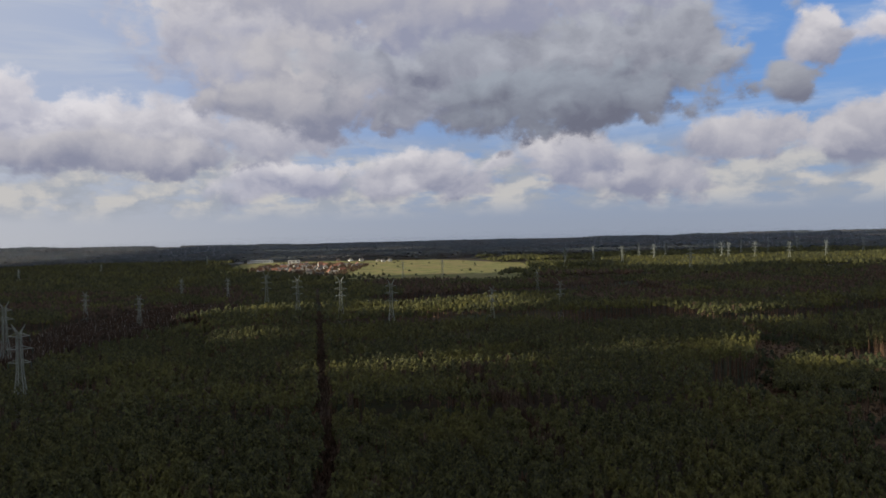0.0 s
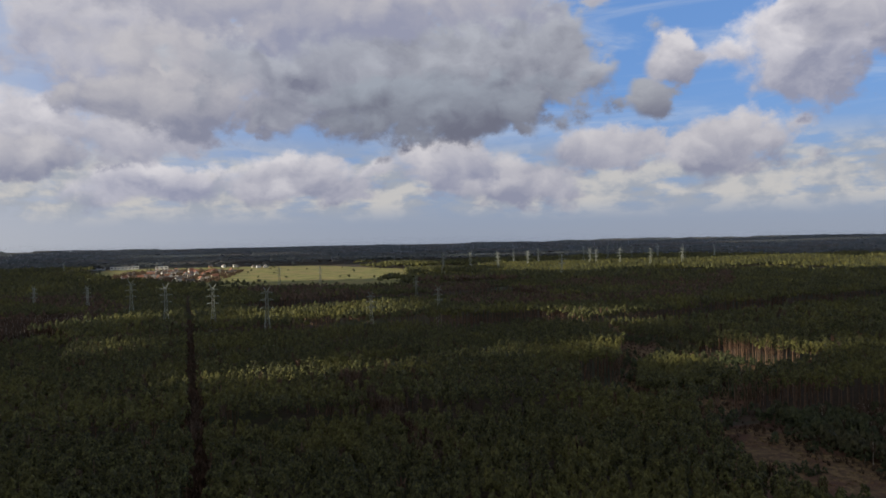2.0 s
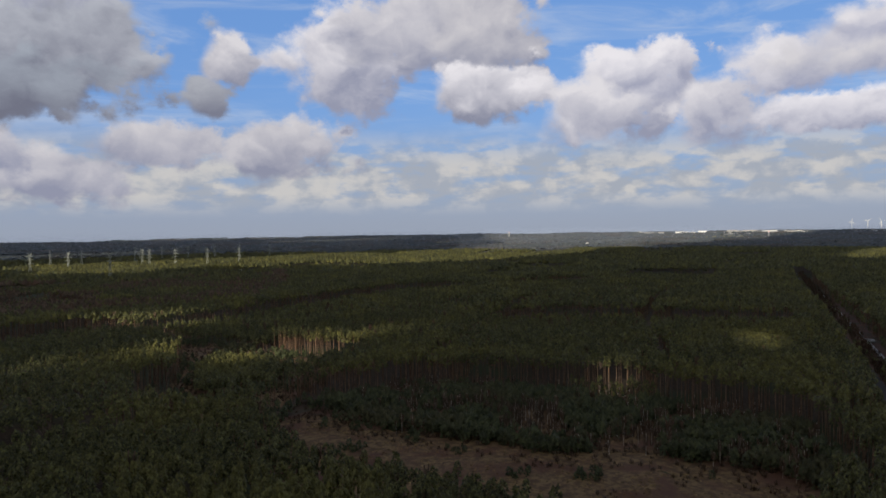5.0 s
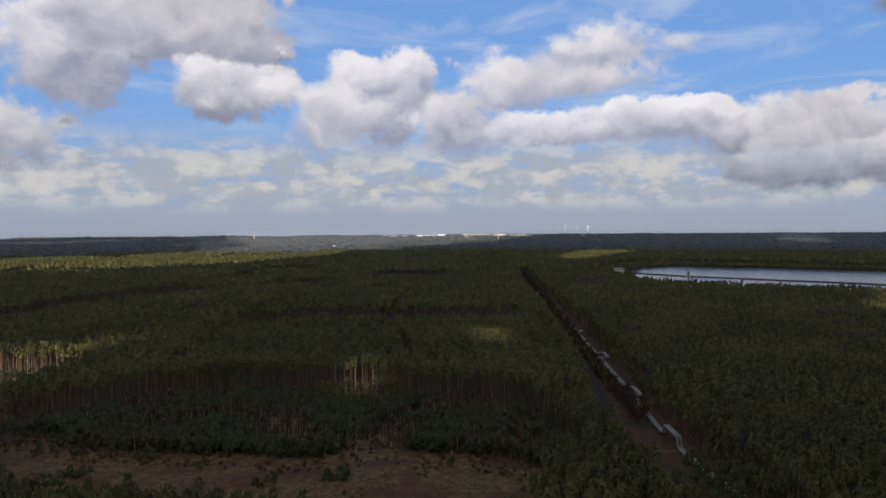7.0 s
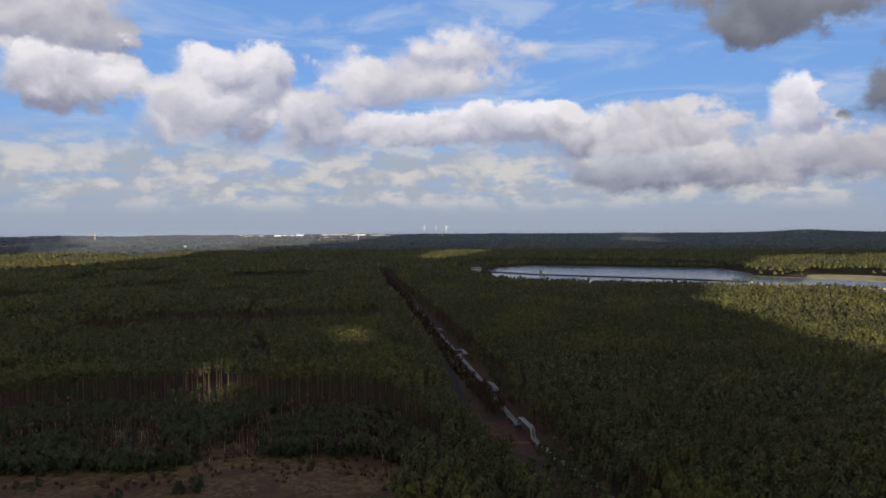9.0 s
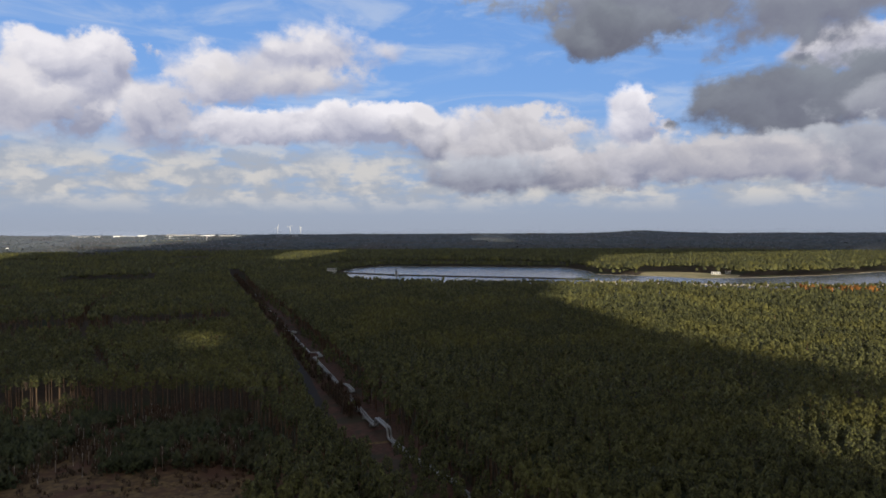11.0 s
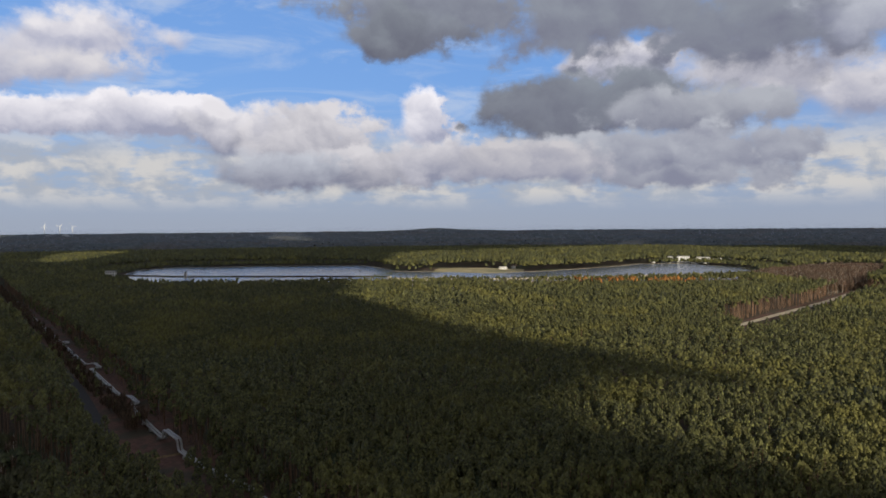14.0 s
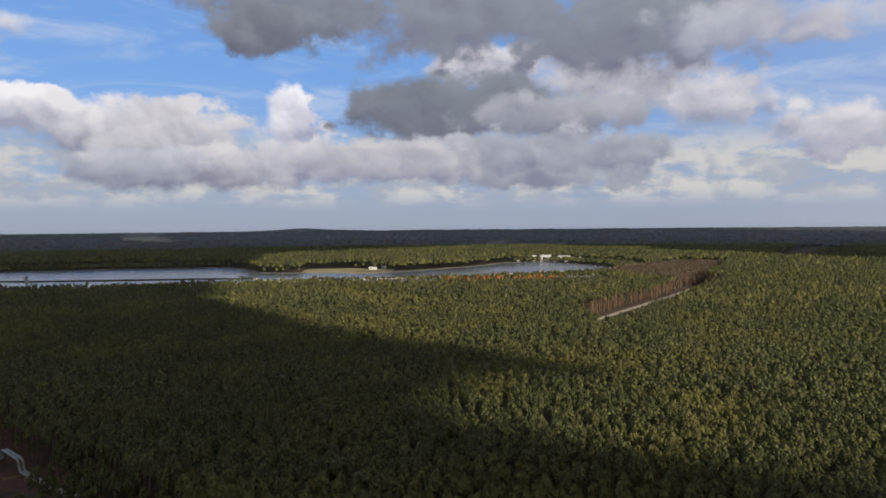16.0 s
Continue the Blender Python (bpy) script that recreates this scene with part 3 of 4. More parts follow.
# the small breaks have frayed, wider rims
for k in range(13):
    mx, my = (sum(p[c] for p in GAPS[k]) / len(GAPS[k]) for c in (0, 1))
    GAPS[k] = [(mx + (x - mx) * 1.3, my + (y - my) * 1.3) for x, y in GAPS[k]]
DECK = 1500.0


def cloud_deck(name, x0, x1, y0, y1, step, hole=None):
    nx, ny = int((x1 - x0) / step), int((y1 - y0) / step)
    i, j = np.meshgrid(np.arange(nx + 1), np.arange(ny + 1), indexing="ij")
    gx, gy = x0 + i * step, y0 + j * step
    cx, cy = gx[:-1, :-1] + step / 2, gy[:-1, :-1] + step / 2
    keep = ~sunlit(cx, cy)
    if hole:
        keep &= ~((cx > hole[0]) & (cx < hole[1]) & (cy > hole[2]) & (cy < hole[3]))
    run = DECK / TO_SUN.z
    low = np.stack([gx + TO_SUN.x * run, gy + TO_SUN.y * run, DECK + 15 + 12 * wobble(gx, gy, 90.0)], -1).reshape(-1, 3)
    high = low + np.stack([np.zeros(low.shape[0]), np.zeros(low.shape[0]), (26 + 14 * wobble(gx, gy, 55.0, 3.0)).ravel()], -1)
    n = ny + 1
    a, b = np.nonzero(keep)
    quad = np.stack([a * n + b, (a + 1) * n + b, (a + 1) * n + b + 1, a * n + b + 1], -1)
    ob = link_mesh(name, np.concatenate([low, high]), np.concatenate([quad[:, ::-1], quad + len(low)]), M_CLOUD)
    return tagged(ob, "broken layer of grey-white cloud high over the woods", "cloud", kind="structure")


cloud_deck("cloud_layer", -500, 1700, -900, 1500, 14.0)
cloud_deck("cloud_layer", -1400, 4800, -3300, 4800, 80.0, (-500, 1700, -900, 1500))

def haze_shell(r):
    """An added see-through sheet standing round the viewpoint, far off, that imitates haze."""
    a = np.linspace(0, 2 * np.pi, 97)[:-1]
    x, y = r * np.cos(a), r * np.sin(a)
    v = np.concatenate([np.stack([x, y, land(x, y) - 4], -1), np.stack([x, y, np.full(96, 100.0)], -1)])
    k = np.arange(96)
    ob = link_mesh("haze_shell", v, np.stack([k, (k + 1) % 96, (k + 1) % 96 + 96, k + 96], -1), M_HAZE)
    return tagged(ob, "thin see-through bluish sheet imitating haze in the far distance", "haze", kind="structure")


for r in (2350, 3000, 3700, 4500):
    haze_shell(r)

# ---- the woods ----
RNG = np.random.default_rng(7)
BARE_BELTS = [
    [(-131, 1132), (-21, 1030), (80, 1080), (207, 1200), (390, 1060), (677, 1090), (460, 760), (384, 640), (252, 690), (117, 695), (23, 700), (-53, 771)],
    [(-603, 968), (-406, 956), (-255, 957), (-190, 730), (-241, 640), (-368, 600)],
]


def cap():
    v = np.array([(1, 0, -0.2), (-0.5, 0.87, -0.2), (-0.5, -0.87, -0.2), (0, 0, 1)], float)
    f = np.array([(0, 1, 3), (1, 2, 3), (2, 0, 3)])
    return v, f


def crown(clumps, shape, tall=6.0, wide=1.9, size=0.95, upright=1.0):
    """The clumps of needles of one crown, whose top is at 0 and which hangs down from there."""
    verts, faces = [], []
    sv, sf = shape
    for k in range(clumps):
        s = (k + 0.5) / clumps
        h = -tall * s ** 1.15
        reach = wide * (0.12 + 0.88 * math.sin(min(1.0, 0.12 + s * 1.05) * math.pi * 0.62)) * RNG.uniform(0.55, 1.0)
        a = k * 2.4 + RNG.uniform(-0.5, 0.5)
        turn = np.array(Euler((RNG.uniform(-0.3, 0.3), RNG.uniform(-0.3, 0.3), RNG.uniform(0, 6.3))).to_matrix())
        g = size * RNG.uniform(0.7, 1.25)
        p = (sv * RNG.uniform(0.75, 1.25, sv.shape)) * (g, g, g * 1.25 * upright) @ turn.T + (reach * math.cos(a), reach * math.sin(a), h - 0.4)
        faces.append(sf + sum(len(q) for q in verts))
        verts.append(p)
    return np.concatenate(verts), np.concatenate(faces)


def scatter(r0, r1, gap, az0=-172.0, az1=46.0, jitter=0.42):
    """Places on a jittered grid between two distances from the viewpoint, within a range of bearings."""
    n = int(2 * r1 / gap) + 1
    i, j = np.meshgrid(np.arange(n), np.arange(n), indexing="ij")
    x = -r1 + gap * (i + 0.5 * (j % 2)) + RNG.uniform(-jitter, jitter, i.shape) * gap
    y = -r1 + gap * j * 0.95 + RNG.uniform(-jitter, jitter, i.shape) * gap
    x, y = x.ravel(), y.ravel()
    r, a = np.hypot(x, y), np.degrees(np.arctan2(-x, y))
    ok = (r >= r0) & (r < r1) & (((a > az0) & (a < az1)) | (a > az0 + 360))
    return x[ok], y[ok]


def stand(x, y):
    """Height of the pines at each place, 0 where none grow."""
    h = 16.5 + 1.6 * wobble(x, y, 160.0) + 1.3 * RNG.standard_normal(x.shape)
    # blocks of younger and older wood north of the road
    u, v = road_frame(x, y)
    bu, bv = np.floor(u / 190.0 + 0.3 * wobble(x, y, 300.0)), np.floor(v / 120.0 + 0.25 * wobble(x, y, 260.0, 2.0))
    age = np.sin(bu * 12.99 + bv * 78.23) * 43758.5
    age = age - np.floor(age)
    r = np.hypot(x, y)
    north = (v < -25) & (r > 330)
    h = np.where(north, np.where(age < 0.2, h - 8.0, h + (age - 0.6) * 4.5), h)
    # rides between the blocks
    fu, fv = u / 190.0 + 0.3 * wobble(x, y, 300.0), v / 120.0 + 0.25 * wobble(x, y, 260.0, 2.0)
    gap = (fv - np.floor(fv)) * 120.0 < 6.0
    h = np.where(north & gap & (age < 0.7), 0, h)
    swing = np.interp(u, [-120, -60, -30, 0, 30, 60, 80, 100, 130, 160, 200], [14, 7.5, 3.2, 0, -3.7, -5, -5.1, -4.6, -3.2, -1.6, 0])
    h[(v > swing - 9.5) & (v < np.interp(u, [-40, 4, 30, 60, 130, 132], [21.5, 21, 17, 14.5, 14.5, 17.5])) & (u > -450) & (u < 620)] = 0
    h[(v > -10.0) & (v < 13.0) & (u >= 620) & (u < 1085)] = 0
    h[inside(YOUNG_STAND, x, y)] -= 8.5
    edge = (v > -24) & (v <= -14.5)
    h[edge] = np.minimum(h[edge], 14.5)
    old = inside([(225, 285), (330, 340), (430, 200), (330, 60), (285, 90), (300, 180)], x, y)
    h[old & (h > 0)] = 17.5 + RNG.standard_normal((old & (h > 0)).sum())
    shore = inside([(1190 + (a - 1190) * 1.14, -270 + (b + 270) * 1.1) for a, b in LAKE], x, y) & (r > 1180)
    h[shore] = np.minimum(h[shore], 9.0)
    for poly in (HEATH, BRUSH, SEAM, RED_STRIP, RED_APRON, LAKE, CLEARING, FELLED, FIELDS, MEADOW_SHORE, *BIRCH_WOODS, OPEN_LAND, *FAR_FIELDS):
        h[inside(poly, x + 4 * wobble(x, y, 28.0, 9.0), y + 4 * wobble(x, y, 28.0, 4.0))] = 0
    # the ride that runs north, past the pylons
    ride = np.interp(y, [200, 217, 280, 388, 505, 665, 900], [-34, -36, -48, -68, -89, -117, -160])
    h[(np.abs(x - ride) < 2.7) & (y > 100) & (y < 900)] = 0
    h[inside([(1290, 258), (1330, 292), (1060, 240), (1030, 205)], x, y)] = 0
    # scattered thin spots
    h[(wobble(x, y, 31.0, 6.0) > 0.80) & north] = 0
    return h


def plant(name, x, y, h, protos, mat, label, category, grow=1.0, squeeze=0.14):
    """All the trees of one kind as one mesh: a crown from a few shapes, turned and sized, set on the height h."""
    pick = RNG.integers(0, len(protos), len(x))
    turn = RNG.uniform(0, 2 * np.pi, len(x))
    size = grow * (1 + squeeze * RNG.standard_normal(len(x))).clip(0.6, 1.5)
    z = land(x, y) + h
    verts, faces, total = [], [], 0
    for k, (pv, pf) in enumerate(protos):
        w = np.nonzero(pick == k)[0]
        if not len(w):
            continue
        c, s, g = np.cos(turn[w])[:, None], np.sin(turn[w])[:, None], size[w][:, None]
        px, py, pz = pv[None, :, 0], pv[None, :, 1], pv[None, :, 2]
        q = np.stack([(px * c - py * s) * g + x[w][:, None], (px * s + py * c) * g + y[w][:, None], pz * g + z[w][:, None]], -1)
        faces.append((pf[None] + (np.arange(len(w)) * len(pv))[:, None, None] + total).reshape(-1, 3))
        verts.append(q.reshape(-1, 3))
        total += len(w) * len(pv)
    ob = link_mesh(name, np.concatenate(verts), np.concatenate(faces), mat)
    return tagged(ob, label, category, kind="stuff")


def stems(name, x, y, h, mat, thick, label, category):
    """Three-sided tapered trunks under the crowns."""
    a = RNG.uniform(0, 2.1, len(x))
    z = land(x, y)
    lean_x, lean_y = RNG.normal(0, 0.25, len(x)), RNG.normal(0, 0.25, len(x))
    rings = []
    for level, r in ((0.0, thick), (1.0, thick * 0.55)):
        for k in range(3):
            t = a + k * 2.0944
            rings.append(np.stack([x + lean_x * level + r * np.cos(t), y + lean_y * level + r * np.sin(t), z + h * level - 0.05], -1))
    v = np.stack(rings, 1).reshape(-1, 3)
    f = np.array([(0, 1, 4, 3), (1, 2, 5, 4), (2, 0, 3, 5)])
    faces = (f[None] + (np.arange(len(x)) * 6)[:, None, None]).reshape(-1, 4)
    return tagged(link_mesh(name, v, faces, mat), label, category, kind="stuff")


NEAR = [crown(26, cap(), 4.4, 1.3, 0.56) for _ in range(16)]
MID = [crown(7, cap(), 4.2, 1.05, 0.84) for _ in range(14)]
FAR = [crown(2, cap(), 2.8, 0.8, 1.65) for _ in range(10)]
VERY_FAR = [crown(1, cap(), 3.0, 0.6, 3.6, 0.9) for _ in range(8)]
HORIZON = [crown(1, cap(), 3.0, 1.0, 6.6, 0.34) for _ in range(6)]

TREES = {}


def wood(name, r0, r1, gap, protos, label, grow=1.0, trunks=0.0, leaves=None, **more):
    x, y = scatter(r0, r1, gap, **more)
    h = stand(x, y)
    ok = h > 4
    x, y, h = x[ok], y[ok], h[ok]
    own = np.zeros(len(x), bool)
    if r0 == 135:
        # one stretch of the plan, nearest to the path, is left for trees of their own
        own = np.nonzero((x > 128) & (x < 196) & (y < -70) & (y > -140))[0][:300]
        own = np.isin(np.arange(len(x)), own)
    TREES[name] = (x[own], y[own], h[own])
    x, y, h = x[~own], y[~own], h[~own]
    bare = np.zeros(len(x), bool)
    for belt in BARE_BELTS:
        bare |= inside(belt, x + 30 * wobble(x, y, 120.0), y + 30 * wobble(x, y, 120.0, 2.0))
    bare &= (wobble(x, y, 75.0, 4.0) > -0.25) & (RNG.random(len(x)) < 0.85)
    if bare.any():
        plant(name.replace("pine", "bare"), x[bare], y[bare], h[bare] - 1.5, protos, M_TWIG, "leafless brown broadleaf wood", "bare wood", grow)
    plant(name, x[~bare], y[~bare], h[~bare], protos, leaves or M_PINE, label, "pine wood", grow)
    if trunks:
        # trunks show only where a stand ends
        edge = np.zeros(len(x), bool)
        for dx, dy in ((14, 0), (-14, 0), (0, 14), (0, -14)):
            edge |= stand(x + dx, y + dy) < h - 5
        x, y, h = x[edge], y[edge], h[edge]
        stems("pine_trunks", x, y, h - 2.5, M_BARK, trunks, "tall reddish-brown pine trunks of the wood", "tree trunks")


wood("pine_wood", 135, 290, 3.55, NEAR, "dense wood of green pines with rounded clumpy crowns", 1.05, 0.2)
wood("pine_wood_beyond", 290, 600, 3.9, MID, "dense wood of green pines further away", 1.1, 0.22)
wood("pine_wood_distant", 600, 1150, 4.5, FAR, "distant dense dark green pine wood", 1.15, 0.25)
wood("pine_wood_remote", 1150, 2300, 8.1, VERY_FAR, "remote pine woods on flat land", 1.3)
wood("pine_wood_horizon", 2300, 4900, 16.5, HORIZON, "wooded land merging at the horizon", 1.5, 0, M_HAZED_FARWOOD)
wood("pine_wood_around", 20, 700, 8.0, VERY_FAR, "pine wood round the viewpoint", 1.1, 0, az0=46.0, az1=188.0)
wood("pine_wood_below", 4, 135, 5.0, MID, "pine wood below the viewpoint", 1.25, 0.2)

# ---- single pines of the nearest stretch ----
def near_pines():
    x, y, h = TREES["pine_wood"]
    shapes = []
    for k in range(8):
        pv, pf = crown(34, cap(), 4.6, 1.3, 0.52)
        cm = bpy.data.meshes.new("crown")
        cm.from_pydata([tuple(v) for v in pv], [], [tuple(int(c) for c in f) for f in pf])
        cm.materials.append(M_PINE)
        shapes.append(cm)
    bm = bmesh.new()
    rod(bm, (0, 0, -16.6), (0.1, 0.05, -1.5), 0.2, 6, 0.08)
    for k in range(6):
        a, z = k * 1.9, -5.6 + 0.75 * k
        rod(bm, (0.08, 0.04, z), (1.3 * math.cos(a), 1.3 * math.sin(a), z + 0.7), 0.06, 3, 0.02)
    tm = bpy.data.meshes.new("trunk")
    bm.to_mesh(tm)
    bm.free()
    tm.materials.append(M_BARK)
    for i in range(len(x)):
        top = base("pine_tree", pose(x[i], y[i], 0), "green Scots pine with a clumpy rounded crown", "tree", "pines of the wood")
        for name, me in (("trunk", tm), ("crown", shapes[i % 8])):
            ob = new(name, me)
            ob.parent = top
            ob.matrix_local = pose(0, 0, h[i], 0, 0, 47.0 * i) @ Matrix.Diagonal((1.05, 1.05, h[i] / 16.5, 1))


near_pines()


# ---- low growth, birches and larches ----
def twigs(slivers, tall, wide):
    verts, faces = [], []
    for k in range(slivers):
        a, s = k * 2.4, (k + 0.5) / slivers
        b = np.array((wide * 0.35 * math.cos(a), wide * 0.35 * math.sin(a), -tall * (0.25 + 0.75 * s)))
        tip = np.array((wide * RNG.uniform(0.4, 1.0) * math.cos(a), wide * RNG.uniform(0.4, 1.0) * math.sin(a), -tall * RNG.uniform(0, 0.6) * (0.3 + s)))
        side = np.array((-math.sin(a), math.cos(a), 0)) * RNG.uniform(0.16, 0.34)
        n = len(verts)
        verts += [b - side, b + side, tip + side * 0.5, tip - side * 0.5]
        faces += [(n, n + 1, n + 2), (n, n + 2, n + 3)]
    return np.array(verts), np.array(faces)


BARE = [twigs(14, 5.5, 1.7) for _ in range(10)]
SHRUB = [twigs(12, 2.2, 1.3) for _ in range(8)]
YOUNG = [crown(12, cap(), 3.6, 1.3, 0.75) for _ in range(10)]
LARCH = [crown(9, cap(), 9.0, 1.6, 1.5, 1.4) for _ in range(6)]


def within(polys, gap, seed=0):
    xs, ys = [], []
    for poly in polys:
        p = np.array(poly, float)
        (x0, y0), (x1, y1) = p.min(0), p.max(0)
        i, j = np.meshgrid(np.arange(x0, x1, gap), np.arange(y0, y1, gap), indexing="ij")
        x, y = (i + RNG.uniform(-0.45, 0.45, i.shape) * gap).ravel(), (j + RNG.uniform(-0.45, 0.45, i.shape) * gap).ravel()
        ok = inside(poly, x, y)
        xs.append(x[ok])
        ys.append(y[ok])
    return np.concatenate(xs), np.concatenate(ys)


def strip(u0, u1, v0, v1, gap):
    u, v = np.meshgrid(np.arange(u0, u1, gap), np.arange(v0, v1, gap), indexing="ij")
    u, v = (u + RNG.uniform(-0.5, 0.5, u.shape) * gap).ravel(), (v + RNG.uniform(-0.4, 0.4, v.shape) * gap).ravel()
    return ROAD0.x + ALONG.x * u + SIDE.x * v, ROAD0.y + ALONG.y * u + SIDE.y * v


# regrowth: young pines in thickets with birches in the gaps
x, y = within([BRUSH], 2.5)
thick = wobble(x, y, 20.0, 3.0) + 0.5 * wobble(x, y, 8.0, 1.0)
green = thick > -0.22
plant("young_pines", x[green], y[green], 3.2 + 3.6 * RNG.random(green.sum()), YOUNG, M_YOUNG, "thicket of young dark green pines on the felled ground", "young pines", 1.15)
some = (thick < 0.0) & (RNG.random(len(x)) < 0.28)
hb = 4.5 + 4 * RNG.random(some.sum())
stems("birch_stems", x[some], y[some], hb, M_BIRCH, 0.11, "pale slender birch trunks", "birch trunks")
plant("bare_birches", x[some], y[some], hb + 0.6, BARE, M_TWIG, "leafless reddish-brown birch crowns", "birches", 0.9)
low = RNG.random(len(x)) < 0.3
plant("brush_shrubs", x[low], y[low], 1.2 + 1.6 * RNG.random(low.sum()), SHRUB, M_TWIG, "reddish-brown scrub between the young pines", "shrubs", 1.1)
x, y = within([HEATH], 3.2)
few = wobble(x, y, 16.0, 8.0) > 0.42
plant("heath_shrubs", x[few], y[few], 0.7 + 0.7 * RNG.random(few.sum()), SHRUB, M_TWIG, "low reddish-brown shrubs on the heath", "shrubs", 0.8)
few = wobble(x, y, 11.0, 5.0) > 0.62
plant("heath_pines", x[few], y[few], 1.6 + 1.8 * RNG.random(few.sum()), YOUNG, M_YOUNG, "small self-sown pines on the heath", "young pines", 0.8)
x, y = within([HEATH], 1.7)
plant("heath_grass", x, y, 0.25 + 0.35 * RNG.random(len(x)) + 0.25 * wobble(x, y, 9.0), [crown(1, cap(), 0.2, 0.1, 0.75, 0.35) for _ in range(6)], M_TUSSOCK, "tussocks of dry brown grass and heather", "grass")
x, y = within([LIT_STAND], 2.9)
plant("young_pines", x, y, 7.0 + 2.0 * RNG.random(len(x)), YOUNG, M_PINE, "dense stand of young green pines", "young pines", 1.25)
x, y = within([RED_STRIP, FELLED, RED_APRON], 4.5)
few = wobble(x, y, 17.0, 2.0) > 0.15
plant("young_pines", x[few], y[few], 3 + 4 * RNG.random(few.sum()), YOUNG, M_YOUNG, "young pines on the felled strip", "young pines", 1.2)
x, y = within([RED_STRIP, FELLED, RED_APRON, SEAM], 3.0)
few = RNG.random(len(x)) < 0.45
plant("strip_shrubs", x[few], y[few], 1.0 + RNG.random(few.sum()), SHRUB, M_TWIG, "brown shrubs on the felled strip", "shrubs")

# bare trees and bushes along the road and the pipeline
x, y = strip(92, 1060, 2.2, 8.0, 2.8)
u, v = road_frame(x, y)
take = RNG.random(len(x)) < np.where((u > 138) & (u < 350), 0.6, np.where(u > 350, 0.45, 0.9))
hv = np.where((u > 138) & (u < 350), 2.6, 5.5)[take] + 3.0 * RNG.random(take.sum())
plant("verge_trees", x[take], y[take], hv, BARE, M_TWIG, "leafless brown trees and scrub along the verge", "bare trees", 1.0)
stems("verge_stems", x[take], y[take], hv - 0.8, M_TWIG, 0.10, "thin brown trunks along the verge", "tree trunks")
x, y = strip(64, 700, 16.5, 19.5, 3.0)
take = RNG.random(len(x)) < 0.6
plant("verge_pines", x[take], y[take], 5 + 8 * RNG.random(take.sum()), MID, M_PINE, "mixed small pines behind the pipeline", "pines", 0.95)
x, y = strip(95, 1060, 3.0, 10.5, 5.0)
take = RNG.random(len(x)) < 0.22
plant("verge_pines", x[take], y[take], 4 + 3 * RNG.random(take.sum()), MID, M_PINE, "small pines between road and pipeline", "pines", 0.85)
x, y = strip(-60, 26, 5.0, 15.0, 3.6)
plant("verge_pines", x, y, 8 + 4 * RNG.random(len(x)), NEAR, M_PINE, "low pines between road and pipeline", "pines", 0.95)
x, y = strip(-60, 44, 17.5, 24.0, 3.6)
plant("verge_pines", x, y, 8 + 6 * RNG.random(len(x)), NEAR, M_PINE, "pines screening the pipeline", "pines", 1.0)
x, y = strip(-200, 640, -17.0, -7.5, 3.0)
u, v = road_frame(x, y)
clear = v < np.array([bend(q) for q in u]) - 7.8
x, y = x[clear], y[clear]
plant("roadside_pines", x, y, 8.5 + 4 * RNG.random(len(x)), MID, M_PINE, "pines at the edge of the road", "pines", 1.0)

# birch woods by the lake and under the power line
x, y = within(BIRCH_WOODS, 5.0)
hb = 10 + 4 * RNG.random(len(x))
stems("birch_stems", x, y, hb - 1, M_BIRCH, 0.16, "pale birch trunks of a leafless wood", "birch trunks")
plant("birch_wood", x, y, hb, BARE, M_TWIG, "leafless reddish-brown birch wood", "birch wood", 1.9)
x, y = within([[(770, -340), (754, -375), (722, -440), (728, -486), (752, -480), (790, -340)]], 6.5)
take = wobble(x, y, 22.0, 2.0) > -0.25
plant("larches", x[take], y[take], 16.5 + 3 * RNG.random(take.sum()), LARCH, M_LARCH, "orange autumn larches at the lake", "larches", 1.2)
# reeds and drowned birches at the near shore
x, y = within([[(965, -165), (925, -210), (1010, -262), (1035, -195)]], 5.5)
stems("drowned_birches", x, y, 5 + 4 * RNG.random(len(x)), M_BIRCH, 0.28, "pale dead birches standing in shallow water", "birch trunks")
# shrubs on the ride to the north and along the old line through the wood
ly = RNG.uniform(150, 660, 900)
lx = np.interp(ly, [200, 217, 280, 388, 505, 665, 900], [-34, -36, -48, -68, -89, -117, -160]) + RNG.uniform(-2.5, 2.5, 900)
plant("ride_shrubs", lx, ly, 8.0 + 6.0 * RNG.random(900), BARE, M_TWIG, "brown scrub on the open ride", "shrubs", 1.1)
lt = RNG.random(160)
lx, ly = 10 + 26 * lt + RNG.normal(0, 2.5, 160), 352 - 150 * lt + RNG.normal(0, 2.5, 160)
plant("bare_birches", lx, ly, 16.5 + 2.0 * RNG.random(160), BARE, M_TWIG, "leafless birches among the pines", "birches", 1.0)
# odd bare birches all over the north wood
x, y = scatter(170, 700, 17.0, az0=-70.0)
take = (RNG.random(len(x)) < 0.30) & (stand(x, y) > 4)
plant("bare_birches", x[take], y[take], 17.2 + 1.5 * RNG.random(take.sum()), BARE, M_TWIG, "scattered leafless birches among the pines", "birches", 1.1)


